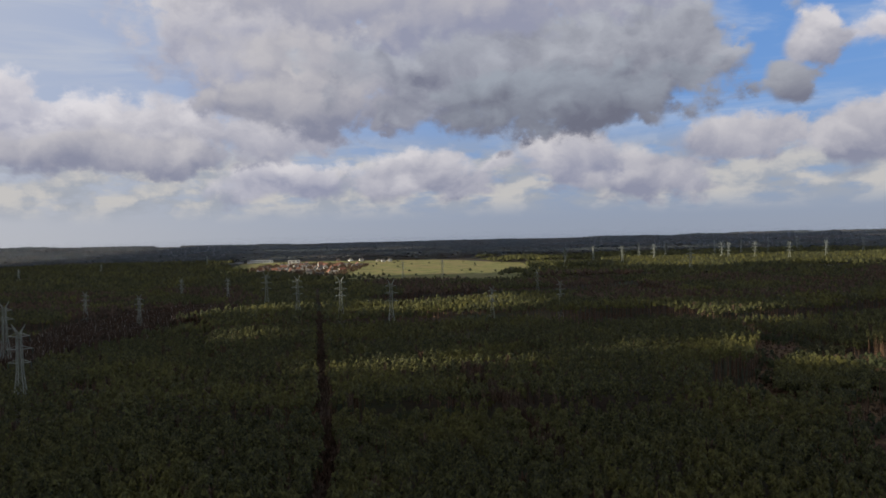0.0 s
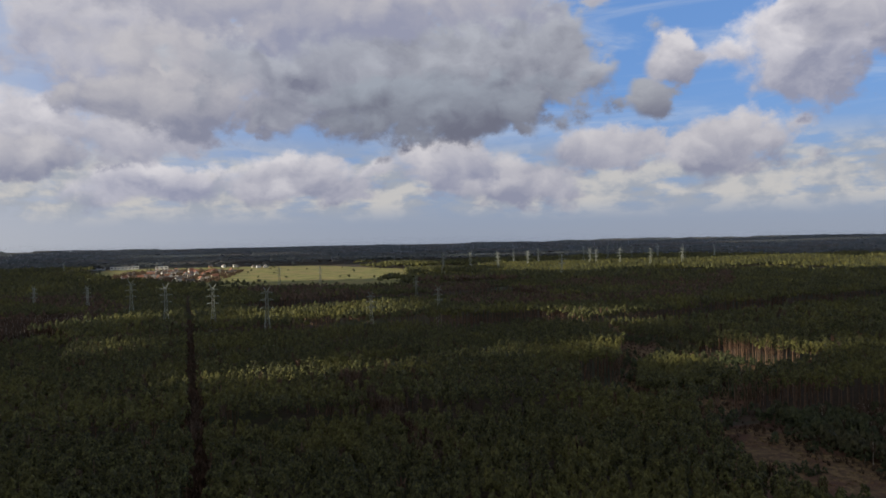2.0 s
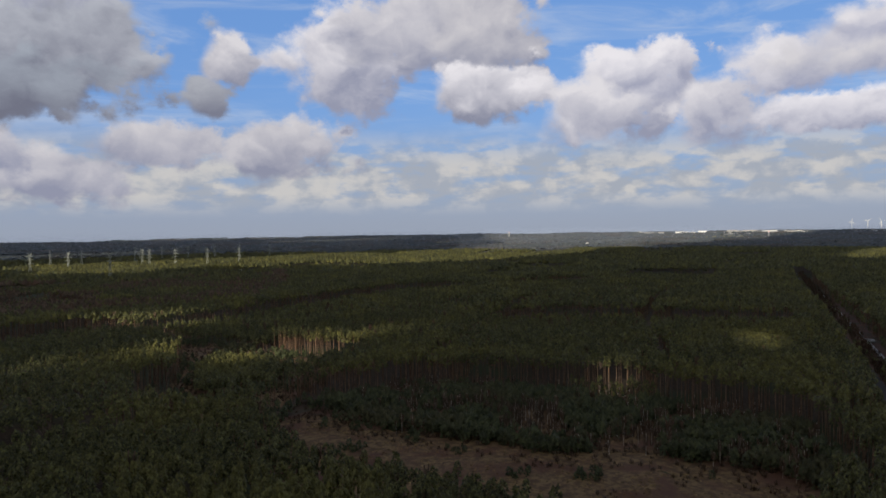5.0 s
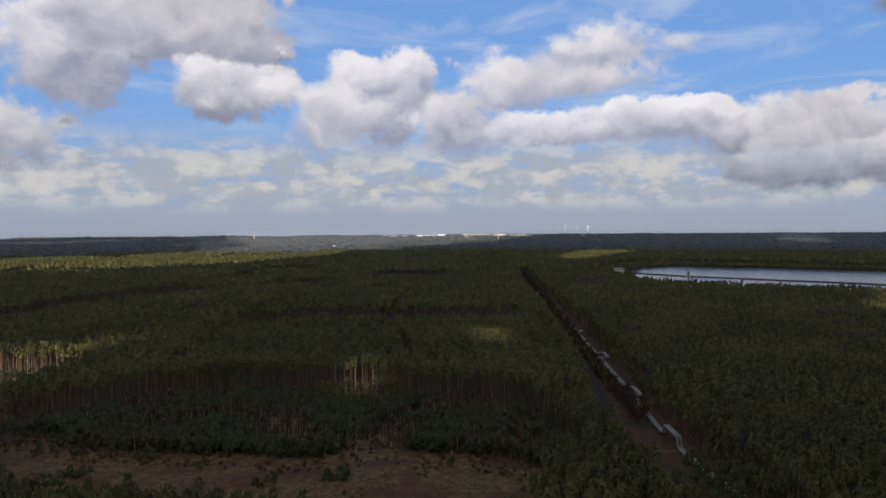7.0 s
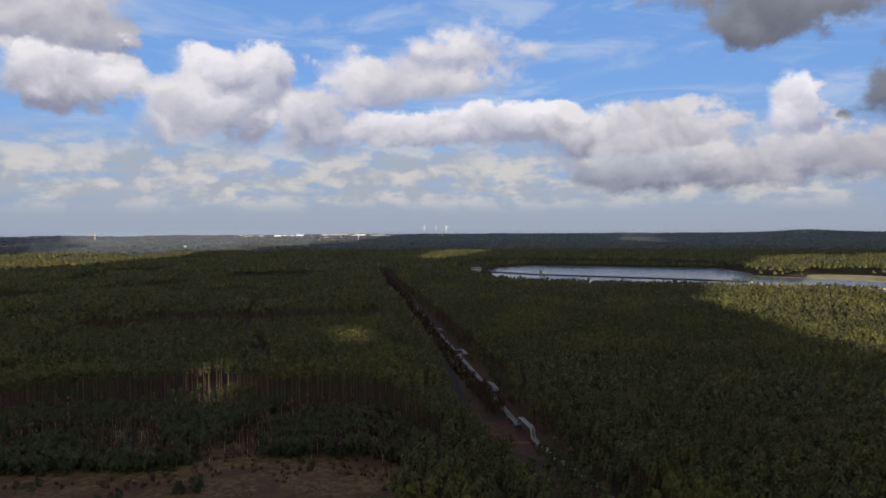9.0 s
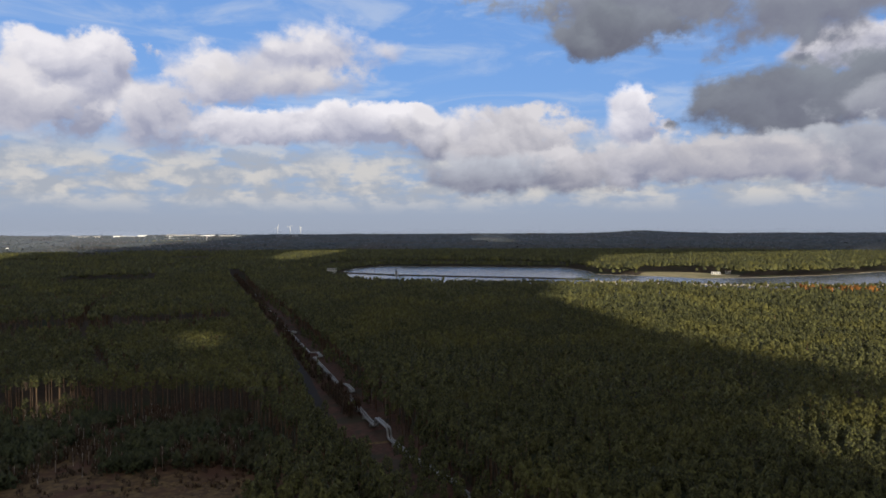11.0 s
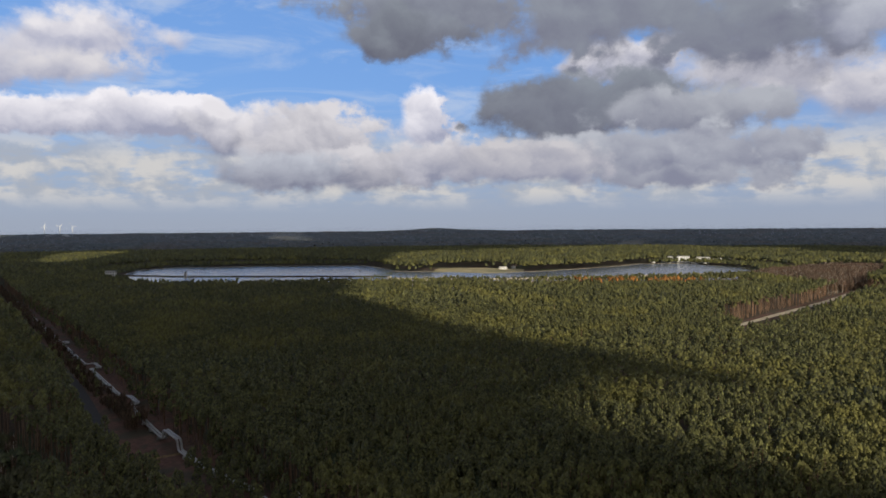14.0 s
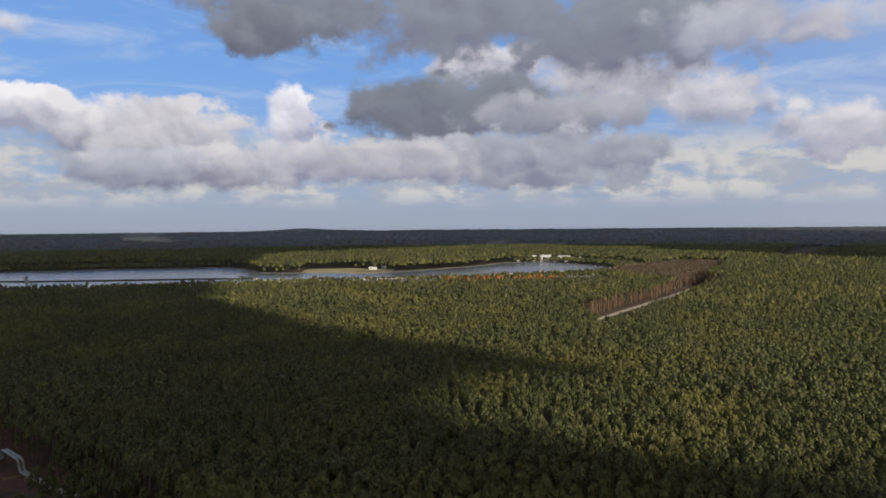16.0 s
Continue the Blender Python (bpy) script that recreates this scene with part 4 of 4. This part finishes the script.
# ---- pylons ----
def pylon():
    top = base("pylon", pose(0, 0, 0), "tall grey-green lattice steel power pylon over the trees", "pylon", "pylons of the power lines")
    half = lambda z: float(np.interp(z, [0, 24, 42], [3.4, 1.15, 0.8]))
    levels = [0, 7, 13, 18, 22.5, 26, 29, 32, 35, 38, 41]
    bm = bmesh.new()
    for z0, z1 in zip(levels, levels[1:]):
        a, b = half(z0), half(z1)
        c0 = [Vector((sx * a, sy * a, z0)) for sx, sy in ((1, 1), (-1, 1), (-1, -1), (1, -1))]
        c1 = [Vector((sx * b, sy * b, z1)) for sx, sy in ((1, 1), (-1, 1), (-1, -1), (1, -1))]
        for k in range(4):
            rod(bm, c0[k], c1[k], 0.17)
            rod(bm, c0[k], c1[(k + 1) % 4], 0.07)
            rod(bm, c0[(k + 1) % 4], c1[k], 0.07)
            rod(bm, c1[k], c1[(k + 1) % 4], 0.06)
    part("lattice_body", bm, M_STEEL, top)
    for z, reach in ((28.5, 4.6), (34.5, 5.4), (40.0, 4.4)):
        bm = bmesh.new()
        for s in (1, -1):
            for w in (0.8, -0.8):
                rod(bm, (s * 0.8, w, z), (s * reach, 0, z + 0.3), 0.15)
                rod(bm, (s * 0.8, w, z + 1.6), (s * reach, 0, z + 0.3), 0.12)
            for q in (0.35, 0.7):
                rod(bm, (s * (0.8 + (reach - 0.8) * q), 0.8 * (1 - q), z + 0.3 * q), (s * (0.8 + (reach - 0.8) * q), -0.8 * (1 - q), z + 0.3 * q), 0.08)
        arm = part("crossarm", bm, M_STEEL, top)
        for s in (1, -1):
            bm = bmesh.new()
            rod(bm, (s * reach, 0, z + 0.2), (s * reach, 0, z - 2.2), 0.13, 6)
            part("insulator", bm, M_INSUL, arm, "dark glass insulator string")
    for s in (1, -1):
        bm = bmesh.new()
        for w in (0.7, -0.7):
            rod(bm, (s * 0.5, w, 41), (s * 2.9, 0, 45.5), 0.16)
            rod(bm, (-s * 0.2, w, 41), (s * 2.9, 0, 45.5), 0.10)
        part("earth_wire_peak", bm, M_STEEL, top)
    for sx in (1, -1):
        for sy in (1, -1):
            bm = bmesh.new()
            box(bm, sx * 3.4 - 0.6, sx * 3.4 + 0.6, sy * 3.4 - 0.6, sy * 3.4 + 0.6, -0.3, 0.4, 0.05)
            part("footing", bm, M_CONCRETE, top, "concrete footing")
    return top


first = pylon()
NEAR_LINE = [(-134, 651), (-90, 619), (-42, 561), (-182, 730), (-267, 432), (-185, 309)]
DARK_LINE = [(40, 600), (106, 653), (111, 848), (-257, 600), (-313, 850), (-330, 655), (-253, 834), (-72, 1255), (-3, 1279), (-701, 1461), (-787, 1321), (-650, 1963)]
FAR_LINE = [(401, 1159), (239, 1406), (304, 1450), (343, 1371), (462, 1689), (430, 1460), (513, 1651), (665, 1752), (590, 1516), (591, 1481), (744, 1785), (644, 1477), (809, 1779), (685, 1414), (1000, 2020), (750, 1400), (1020, 1900),
            (980, 1667), (878, 1768)]
first.matrix_world = pose(NEAR_LINE[0][0], NEAR_LINE[0][1], 0, 0, 0, 14)
for px, py in NEAR_LINE[1:]:
    copy_thing(first, pose(px, py, 0, 0, 0, 10))
for px, py in DARK_LINE:
    small = copy_thing(first, pose(px, py, 0, 0, 0, -8))
    small.scale = (0.8, 0.8, 0.78)
    tagged(small, "smaller grey lattice power pylon in the shaded wood", "pylon", "pylons of the old line")
for px, py in FAR_LINE:
    far = copy_thing(first, pose(px, py, 0, 0, 0, -25))
    far.scale = (1.15, 1.15, 1.12)
    tagged(far, "distant sunlit lattice power pylon above the wood", "pylon", "pylons at the distant wood")


# ---- the heating pipeline beside the road ----
def tube(path, r, sides=10, bend=2.2):
    """A swept pipe along a path with rounded bends."""
    pts = [path[0]]
    for a, b, c in zip(path, path[1:], path[2:]):
        i, o = (b - a), (c - b)
        k = min(bend, i.length * 0.45, o.length * 0.45)
        p0, p1 = b - i.normalized() * k, b + o.normalized() * k
        for t in (0.0, 0.25, 0.5, 0.75, 1.0):
            pts.append(p0 * (1 - t) ** 2 + b * 2 * t * (1 - t) + p1 * t * t)
    pts.append(path[-1])
    verts, faces = [], []
    for k, p in enumerate(pts):
        d = (pts[min(k + 1, len(pts) - 1)] - pts[max(k - 1, 0)]).normalized()
        s = d.cross(Vector((0, 0, 1))).normalized()
        n = s.cross(d)
        for q in range(sides):
            t = 2 * math.pi * q / sides
            verts.append(p + s * (r * math.cos(t)) + n * (r * math.sin(t)))
        if k:
            for q in range(sides):
                a, b = (k - 1) * sides + q, (k - 1) * sides + (q + 1) % sides
                faces.append((a, b, b + sides, a + sides))
    faces += [list(range(sides))[::-1], [len(verts) - sides + q for q in range(sides)]]
    return verts, faces


def at_road(u, v, z=0.0):
    p = ROAD0 + ALONG * u + SIDE * v
    return Vector((p.x, p.y, z))


def pipeline():
    top = base("heating_pipeline", pose(0, 0, 0), "pair of large silver-clad heating pipes with expansion loops beside the road", "pipeline")
    course = [(700, 9.5), (354, 9.5), (354, 14), (346, 14), (346, 10.0), (253, 10.0), (253, 15.5), (236, 15.5), (236, 10.4), (155, 10.4), (152, 14.2), (136, 14.2), (133, 10), (84, 9.3), (71.5, 9.6), (71, 9.7, 5.4), (54.5, 10.4, 5.4), (54, 10.5), (30, 12.2), (4, 17.3), (-40, 18.5), (-90, 18.5)]
    for off in (-0.6, 0.6):
        path = []
        for k, (u, v, *up) in enumerate(course):
            a, b = course[max(k - 1, 0)], course[min(k + 1, len(course) - 1)]
            d = Vector((b[0] - a[0], b[1] - a[1], 0)).normalized()
            path.append(at_road(u + d.y * off, v - d.x * off, up[0] if up else 1.7))
        v, f = tube(path, 0.42)
        ob = link_mesh("pipe", v, f, M_PIPE, top, "silver sheet-metal clad pipe")
        for p in ob.data.polygons:
            p.use_smooth = True
    for (u0, v0, *up), (u1, v1, *down) in zip(course, course[1:]):
        n = 0 if up or down else int(math.hypot(u1 - u0, v1 - v0) / 11)
        for k in range(n):
            t = (k + 0.5) / n
            p = at_road(u0 + (u1 - u0) * t, v0 + (v1 - v0) * t)
            bm = bmesh.new()
            box(bm, -0.3, 0.3, -1.2, 1.2, -0.1, 1.25, 0.06)
            ob = part("support", bm, M_CONCRETE, top, "concrete saddle")
            ob.matrix_local = pose(p.x, p.y, 0, 0, 0, 22)
    for k in range(26):
        u = 20 + 13 * k
        near = min(range(len(course) - 1), key=lambda i: 0 if course[i][0] >= u >= course[i + 1][0] else 1)
        (u0, v0), (u1, v1) = course[near][:2], course[near + 1][:2]
        if abs(u1 - u0) < 20:
            continue
        t = (u - u0) / (u1 - u0)
        for off in (-0.6, 0.6):
            p = at_road(u, v0 + (v1 - v0) * t + off, 1.7)
            bm = bmesh.new()
            rod(bm, p - ALONG * 0.12, p + ALONG * 0.12, 0.45, 10)
            part("clamp_band", bm, M_STEEL, top)


pipeline()


def pipe_gantry():
    """A light steel frame over the track, seen between the pines."""
    p = at_road(-21, 25)
    top = base("pipe_gantry", pose(p.x, p.y, 0, 0, 0, 22), "pale steel lattice frame among the pines", "steel frame")
    for x in (-4, 4):
        for y in (-1, 1):
            bm = bmesh.new()
            rod(bm, (x, y, -0.1), (x, y, 5.0), 0.12, 6)
            part("post", bm, M_STEEL, top)
    for z in (4.0, 5.0):
        for y in (-1, 1):
            bm = bmesh.new()
            rod(bm, (-4.2, y, z), (4.2, y, z), 0.11, 6)
            part("beam", bm, M_WHITE, top)
    for k in range(6):
        for y in (-1, 1):
            bm = bmesh.new()
            rod(bm, (-4 + k * 1.33, y, 4.0 + (k % 2)), (-2.67 + k * 1.33, y, 5.0 - (k % 2)), 0.07, 5)
            part("brace", bm, M_WHITE, top)


pipe_gantry()


# ---- houses ----
def house(wall_mat, roof_mat, long=12.0, deep=9.0, eaves=4.2, ridge=8.2):
    top = base("house", pose(0, 0, 0), "small house with a pitched roof in the village", "house", "village houses")
    a, b = long / 2, deep / 2
    wall = link_mesh("wall", [(-a, -b, 0), (a, -b, 0), (a, b, 0), (-a, b, 0), (-a, -b, eaves), (a, -b, eaves), (a, b, eaves), (-a, b, eaves), (-a, 0, ridge - 0.3), (a, 0, ridge - 0.3)],
                     [(0, 1, 5, 4), (2, 3, 7, 6), (1, 2, 6, 9, 5), (3, 0, 4, 8, 7)], wall_mat, top)
    o, t = 0.6, 0.25
    link_mesh("roof", [(-a - o, -b - o, eaves - 0.4), (a + o, -b - o, eaves - 0.4), (a + o, 0, ridge), (-a - o, 0, ridge), (a + o, b + o, eaves - 0.4), (-a - o, b + o, eaves - 0.4),
                       (-a - o, -b - o, eaves - 0.4 - t), (a + o, -b - o, eaves - 0.4 - t), (a + o, 0, ridge - t), (-a - o, 0, ridge - t), (a + o, b + o, eaves - 0.4 - t), (-a - o, b + o, eaves - 0.4 - t)],
              [(0, 1, 2, 3), (3, 2, 4, 5), (7, 6, 9, 8), (8, 9, 11, 10), (0, 6, 7, 1), (4, 10, 11, 5), (1, 7, 8, 2), (2, 8, 10, 4), (0, 3, 9, 6), (3, 5, 11, 9)], roof_mat, top)
    bm = bmesh.new()
    box(bm, a * 0.4, a * 0.4 + 0.8, -0.4, 0.4, ridge - 1, ridge + 1.0)
    part("chimney", bm, M_BRICK, top)
    for s in (-1, 1):
        for k in range(3):
            bm = bmesh.new()
            w = -a * 0.62 + k * a * 0.62
            box(bm, w - 0.65, w + 0.65, s * (b + 0.03) - 0.06, s * (b + 0.03) + 0.06, 1.2 if k != 1 or s > 0 else 0.1, 2.6)
            part("window" if k != 1 or s > 0 else "door", bm, M_WINDOW, wall)
    return top


def village():
    kinds = [house(M_WHITE, M_TILE), house(M_CREAM, M_TILE, 14, 10, 5.5, 10), house(M_BRICK, M_SLATE, 11, 9, 3.8, 7.5), house(M_CREAM, M_SLATE, 16, 8, 3.4, 7.0), house(M_WHITE, M_SLATE, 12, 9, 5.5, 9.0)]
    rnd = random.Random(5)
    spots = []
    core = [(-430, 1620), (-480, 1980), (-390, 2080), (-225, 1956), (-230, 1560), (-259, 1462), (-338, 1535)]
    while len(spots) < 62:
        x, y = rnd.uniform(-520, -150), rnd.uniform(1450, 2150)
        if inside(core, np.array([x]), np.array([y]))[0] and all(math.hypot(x - p, y - q) > 21 for p, q in spots):
            spots.append((x, y))
    for x, y in ((-342, 2320), (-300, 2300), (-264, 2290), (-205, 2230), (-166, 2200), (-185, 2190)):
        spots.append((x, y))
    for k, (x, y) in enumerate(spots):
        m = pose(x, y, float(land(x, y)) + 0.3, 0, 0, rnd.choice((20, 110, 35, 125, 5)) + rnd.uniform(-8, 8))
        if k < 5:
            kinds[k].matrix_world = m
        else:
            copy_thing(kinds[rnd.choice((0, 1, 2, 3, 4, 4, 3))], m)
    return kinds


KINDS = village()
lodge = copy_thing(KINDS[4], pose(2335, 1603, float(land(2335, 1603)) + 9, 0, 0, 40))
lodge.scale = (1.5, 1.5, 1.5)
tagged(lodge, "lone white house with a grey roof in the woods", "house")
# orchard and garden trees among the houses
x, y = within([[(-470, 1600), (-520, 2050), (-390, 2120), (-200, 1980), (-200, 1480), (-259, 1430), (-350, 1500)]], 12.0)
plant("garden_trees", x, y, 5 + 4 * RNG.random(len(x)), BARE, M_TWIG, "leafless garden trees among the village houses", "bare trees", 2.4)
x, y = within([FIELDS], 60.0)
take = RNG.random(len(x)) < 0.35
plant("field_bushes", x[take], y[take], 3 + 3 * RNG.random(take.sum()), YOUNG, M_YOUNG, "dark bushes dotted over the meadow", "bushes", 2.2)


def block(name, x, y, turn, wide, deep, tall, storeys, bays, label, category, mat=None, roof=None, lift=0.0, group=""):
    """A flat-roofed building with its windows, storey by storey."""
    top = base(name, pose(x, y, float(land(x, y)) + lift, 0, 0, turn), label, category, group)
    bm = bmesh.new()
    box(bm, -wide / 2, wide / 2, -deep / 2, deep / 2, -1 - lift, tall)
    wall = part("wall", bm, mat or M_WHITE, top)
    bm = bmesh.new()
    box(bm, -wide / 2 - 0.3, wide / 2 + 0.3, -deep / 2 - 0.3, deep / 2 + 0.3, tall, tall + 0.5)
    part("roof", bm, roof or M_SLATE, top)
    step, floor = wide / bays if bays else 0, tall / storeys
    for s in range(storeys):
        for b in range(bays):
            bm = bmesh.new()
            cx = -wide / 2 + step * (b + 0.5)
            box(bm, cx - step * 0.28, cx + step * 0.28, -deep / 2 - 0.08, -deep / 2 + 0.1, floor * s + floor * 0.3, floor * s + floor * 0.78)
            part("window", bm, M_WINDOW, wall)
    return top


def facing(x, y):
    """The turn by which a front looks at the viewpoint."""
    return math.degrees(math.atan2(-x, y))


# greenhouses and sheds north of the village, the lakeside hotel, the waterworks
for x, y, w in ((-672, 2318, 42), (-590, 2300, 80), (-470, 2240, 36)):
    block("shed", x, y, facing(x, y), w, 16, 6, 1, int(w / 10), "long low white shed behind the village", "shed", M_WHITE, M_WHITE, 3, "white sheds")
for x, y, w, h, st in ((1345, -784, 15, 9, 2), (1338, -800, 20, 13, 3), (1318, -812, 24, 14, 4), (1300, -826, 14, 8, 2), (1306, -850, 26, 12, 3), (1431, -960, 22, 17, 2), (1442, -985, 20, 15, 2), (1438, -1012, 18, 15, 2)):
    block("hotel_building", x + 12, y - 8, facing(x, y), w, 14, h, st, max(3, int(w / 4)), "white flat-roofed lakeside hotel building", "hotel", M_WHITE, M_SLATE, 1, "hotel buildings by the lake")
block("beach_house", 1268, -408, facing(1268, -408), 15, 8, 4.5, 1, 4, "long white house at the lakeside meadow", "house", M_WHITE, M_SLATE)
block("beach_shed", 1290, -436, facing(1290, -436), 9, 7, 5, 1, 3, "small white shed by the lake", "shed", M_WHITE, M_TILE)
block("waterworks", 1310, 277, facing(1310, 277), 18, 12, 9, 2, 5, "white waterworks building at the end of the dyke", "waterworks", M_WHITE, M_SLATE)


def tent(x, y):
    top = base("beach_tent", pose(x, y, 0.3), "small pointed white tent on the lake shore", "tent")
    bm = bmesh.new()
    rod(bm, (0, 0, 2.2), (0, 0, 9), 5.5, 8, 0.1)
    part("canopy", bm, M_WHITE, top)
    for k in range(8):
        bm = bmesh.new()
        rod(bm, (5 * math.cos(k * 0.785), 5 * math.sin(k * 0.785), -0.2), (5 * math.cos(k * 0.785), 5 * math.sin(k * 0.785), 2.3), 0.1, 5)
        part("post", bm, M_STEEL, top)


tent(1340, -756)


def bank(name, pts, half, tall, mat, label):
    """A low earth bank along a line."""
    verts, faces = [], []
    for k, (x, y) in enumerate(pts):
        a, b = pts[max(k - 1, 0)], pts[min(k + 1, len(pts) - 1)]
        d = Vector((b[0] - a[0], b[1] - a[1], 0)).normalized()
        n = Vector((-d.y, d.x, 0))
        for s, z in ((-1.0, 0.0), (-0.4, tall), (0.4, tall), (1.0, 0.0)):
            verts.append((x + n.x * half * s, y + n.y * half * s, z))
        if k:
            for q in range(3):
                i = (k - 1) * 4 + q
                faces.append((i, i + 1, i + 5, i + 4))
    return tagged(link_mesh(name, verts, faces, mat), label, "bank", kind="structure")


bank("dyke", [(1323, 282), (1240, 153), (1196, 21), (1165, -83), (1126, -173)], 6.0, 2.0, M_GROUND, "narrow dark dyke across the lake")
bank("lake_bank", [(1126, -173), (1089, -167), (1044, -241), (1022, -350), (1015, -487), (1019, -607), (1019, -745), (1045, -790)], 5.0, 1.8, M_SAND, "pale embankment along the near shore of the lake")
x, y = np.linspace(1102, 1128, 10), np.linspace(-146, -176, 10)
plant("dyke_pines", x, y, 6 + 3 * RNG.random(10), MID, M_YOUNG, "small dark pines at the end of the dyke", "pines", 1.2)


def intake_tower():
    top = base("intake_tower", pose(1227, 147, 0.3), "small dark water intake tower on the dyke", "tower")
    bm = bmesh.new()
    rod(bm, (0, 0, -1), (0, 0, 7.5), 2.2, 10, 2.0)
    part("shaft", bm, M_CONCRETE, top)
    bm = bmesh.new()
    rod(bm, (0, 0, 7.5), (0, 0, 10), 2.8, 10, 0.2)
    part("roof", bm, M_SLATE, top)


intake_tower()


# ---- the far town ----
def far_town():
    rnd = random.Random(11)
    row = [(4240, 2555), (4316, 2423), (4400, 2267), (4499, 2064), (4545, 1960), (4597, 1836), (4625, 1764), (4697, 1563), (4780, 1300), (4830, 1060)]
    for k in range(58):
        t = rnd.random() * 8.99
        i = int(t)
        x = row[i][0] + (row[i + 1][0] - row[i][0]) * (t - i)
        y = row[i][1] + (row[i + 1][1] - row[i][1]) * (t - i)
        s = rnd.uniform(0.91, 0.96)
        big_one = k % 9 == 0
        block("town_building", x * s, y * s, facing(x, y), rnd.uniform(45, 80) if big_one else rnd.uniform(14, 38), 15, rnd.uniform(20, 24) if big_one else rnd.uniform(15, 20), 1, 0,
              "pale flat-roofed building of the distant town", "building", M_WHITE if rnd.random() < 0.3 else M_CONCRETE, M_SLATE, 0, "buildings of the distant town")


far_town()


def chimney(x, y, tall, r):
    top = base("chimney_stack", pose(x, y, float(land(x, y))), "tall slender concrete chimney beyond the woods", "chimney")
    bm = bmesh.new()
    rod(bm, (0, 0, -1), (0, 0, tall * 0.8), r, 12, r * 0.72)
    part("shaft", bm, M_CONCRETE, top)
    for k in range(2):
        bm = bmesh.new()
        rod(bm, (0, 0, tall * (0.8 + 0.1 * k)), (0, 0, tall * (0.9 + 0.1 * k)), r * 0.72, 12, r * 0.66)
        part("painted_band", bm, M_RED if k else M_WHITE, top)


chimney(3480, 1362, 40, 2.6)
chimney(3075, 2634, 48, 4.0)


def turbine(x, y, spin):
    top = base("wind_turbine", pose(x, y, float(land(x, y)), 0, 0, facing(x, y)), "white three-bladed wind turbine on the horizon", "wind turbine", "wind turbines on the horizon")
    bm = bmesh.new()
    rod(bm, (0, 0, -1), (0, 0, 62), 2.0, 10, 1.2)
    part("tower", bm, M_WHITE, top)
    bm = bmesh.new()
    box(bm, -1.4, 1.4, -4, 3, 61, 64, 0.4)
    part("nacelle", bm, M_WHITE, top)
    for k in range(3):
        a = spin + k * 2.0944
        bm = bmesh.new()
        rod(bm, (0, -4.4, 62.5), (24 * math.sin(a), -4.4, 62.5 + 24 * math.cos(a)), 1.1, 4, 0.25)
        part("blade", bm, M_WHITE, top)


for x, y, s in ((4650, 1342, 0.2), (4672, 1265, 0.9), (4690, 1199, 1.5)):
    turbine(x, y, s)


# ---- on the road ----
def van(u, v):
    p = at_road(u, v, 0.16)
    top = base("delivery_van", pose(p.x, p.y, p.z, 0, 0, math.degrees(math.atan2(ALONG.y, ALONG.x))), "white delivery van standing on the road", "van")
    bm = bmesh.new()
    box(bm, -2.9, 1.6, -1.05, 1.05, 0.45, 2.6, 0.15)
    box(bm, 1.5, 2.9, -1.0, 1.0, 0.45, 1.5, 0.2)
    part("body", bm, M_WHITE, top)
    bm = bmesh.new()
    box(bm, 1.55, 1.95, -0.95, 0.95, 1.5, 2.3, 0.1)
    part("windscreen", bm, M_WINDOW, top)
    for x in (-1.9, 1.9):
        for y in (-0.95, 0.95):
            bm = bmesh.new()
            rod(bm, (x, y - 0.12, 0.36), (x, y + 0.12, 0.36), 0.36, 12)
            part("wheel", bm, M_SLATE, top)


van(1055, -2.0)
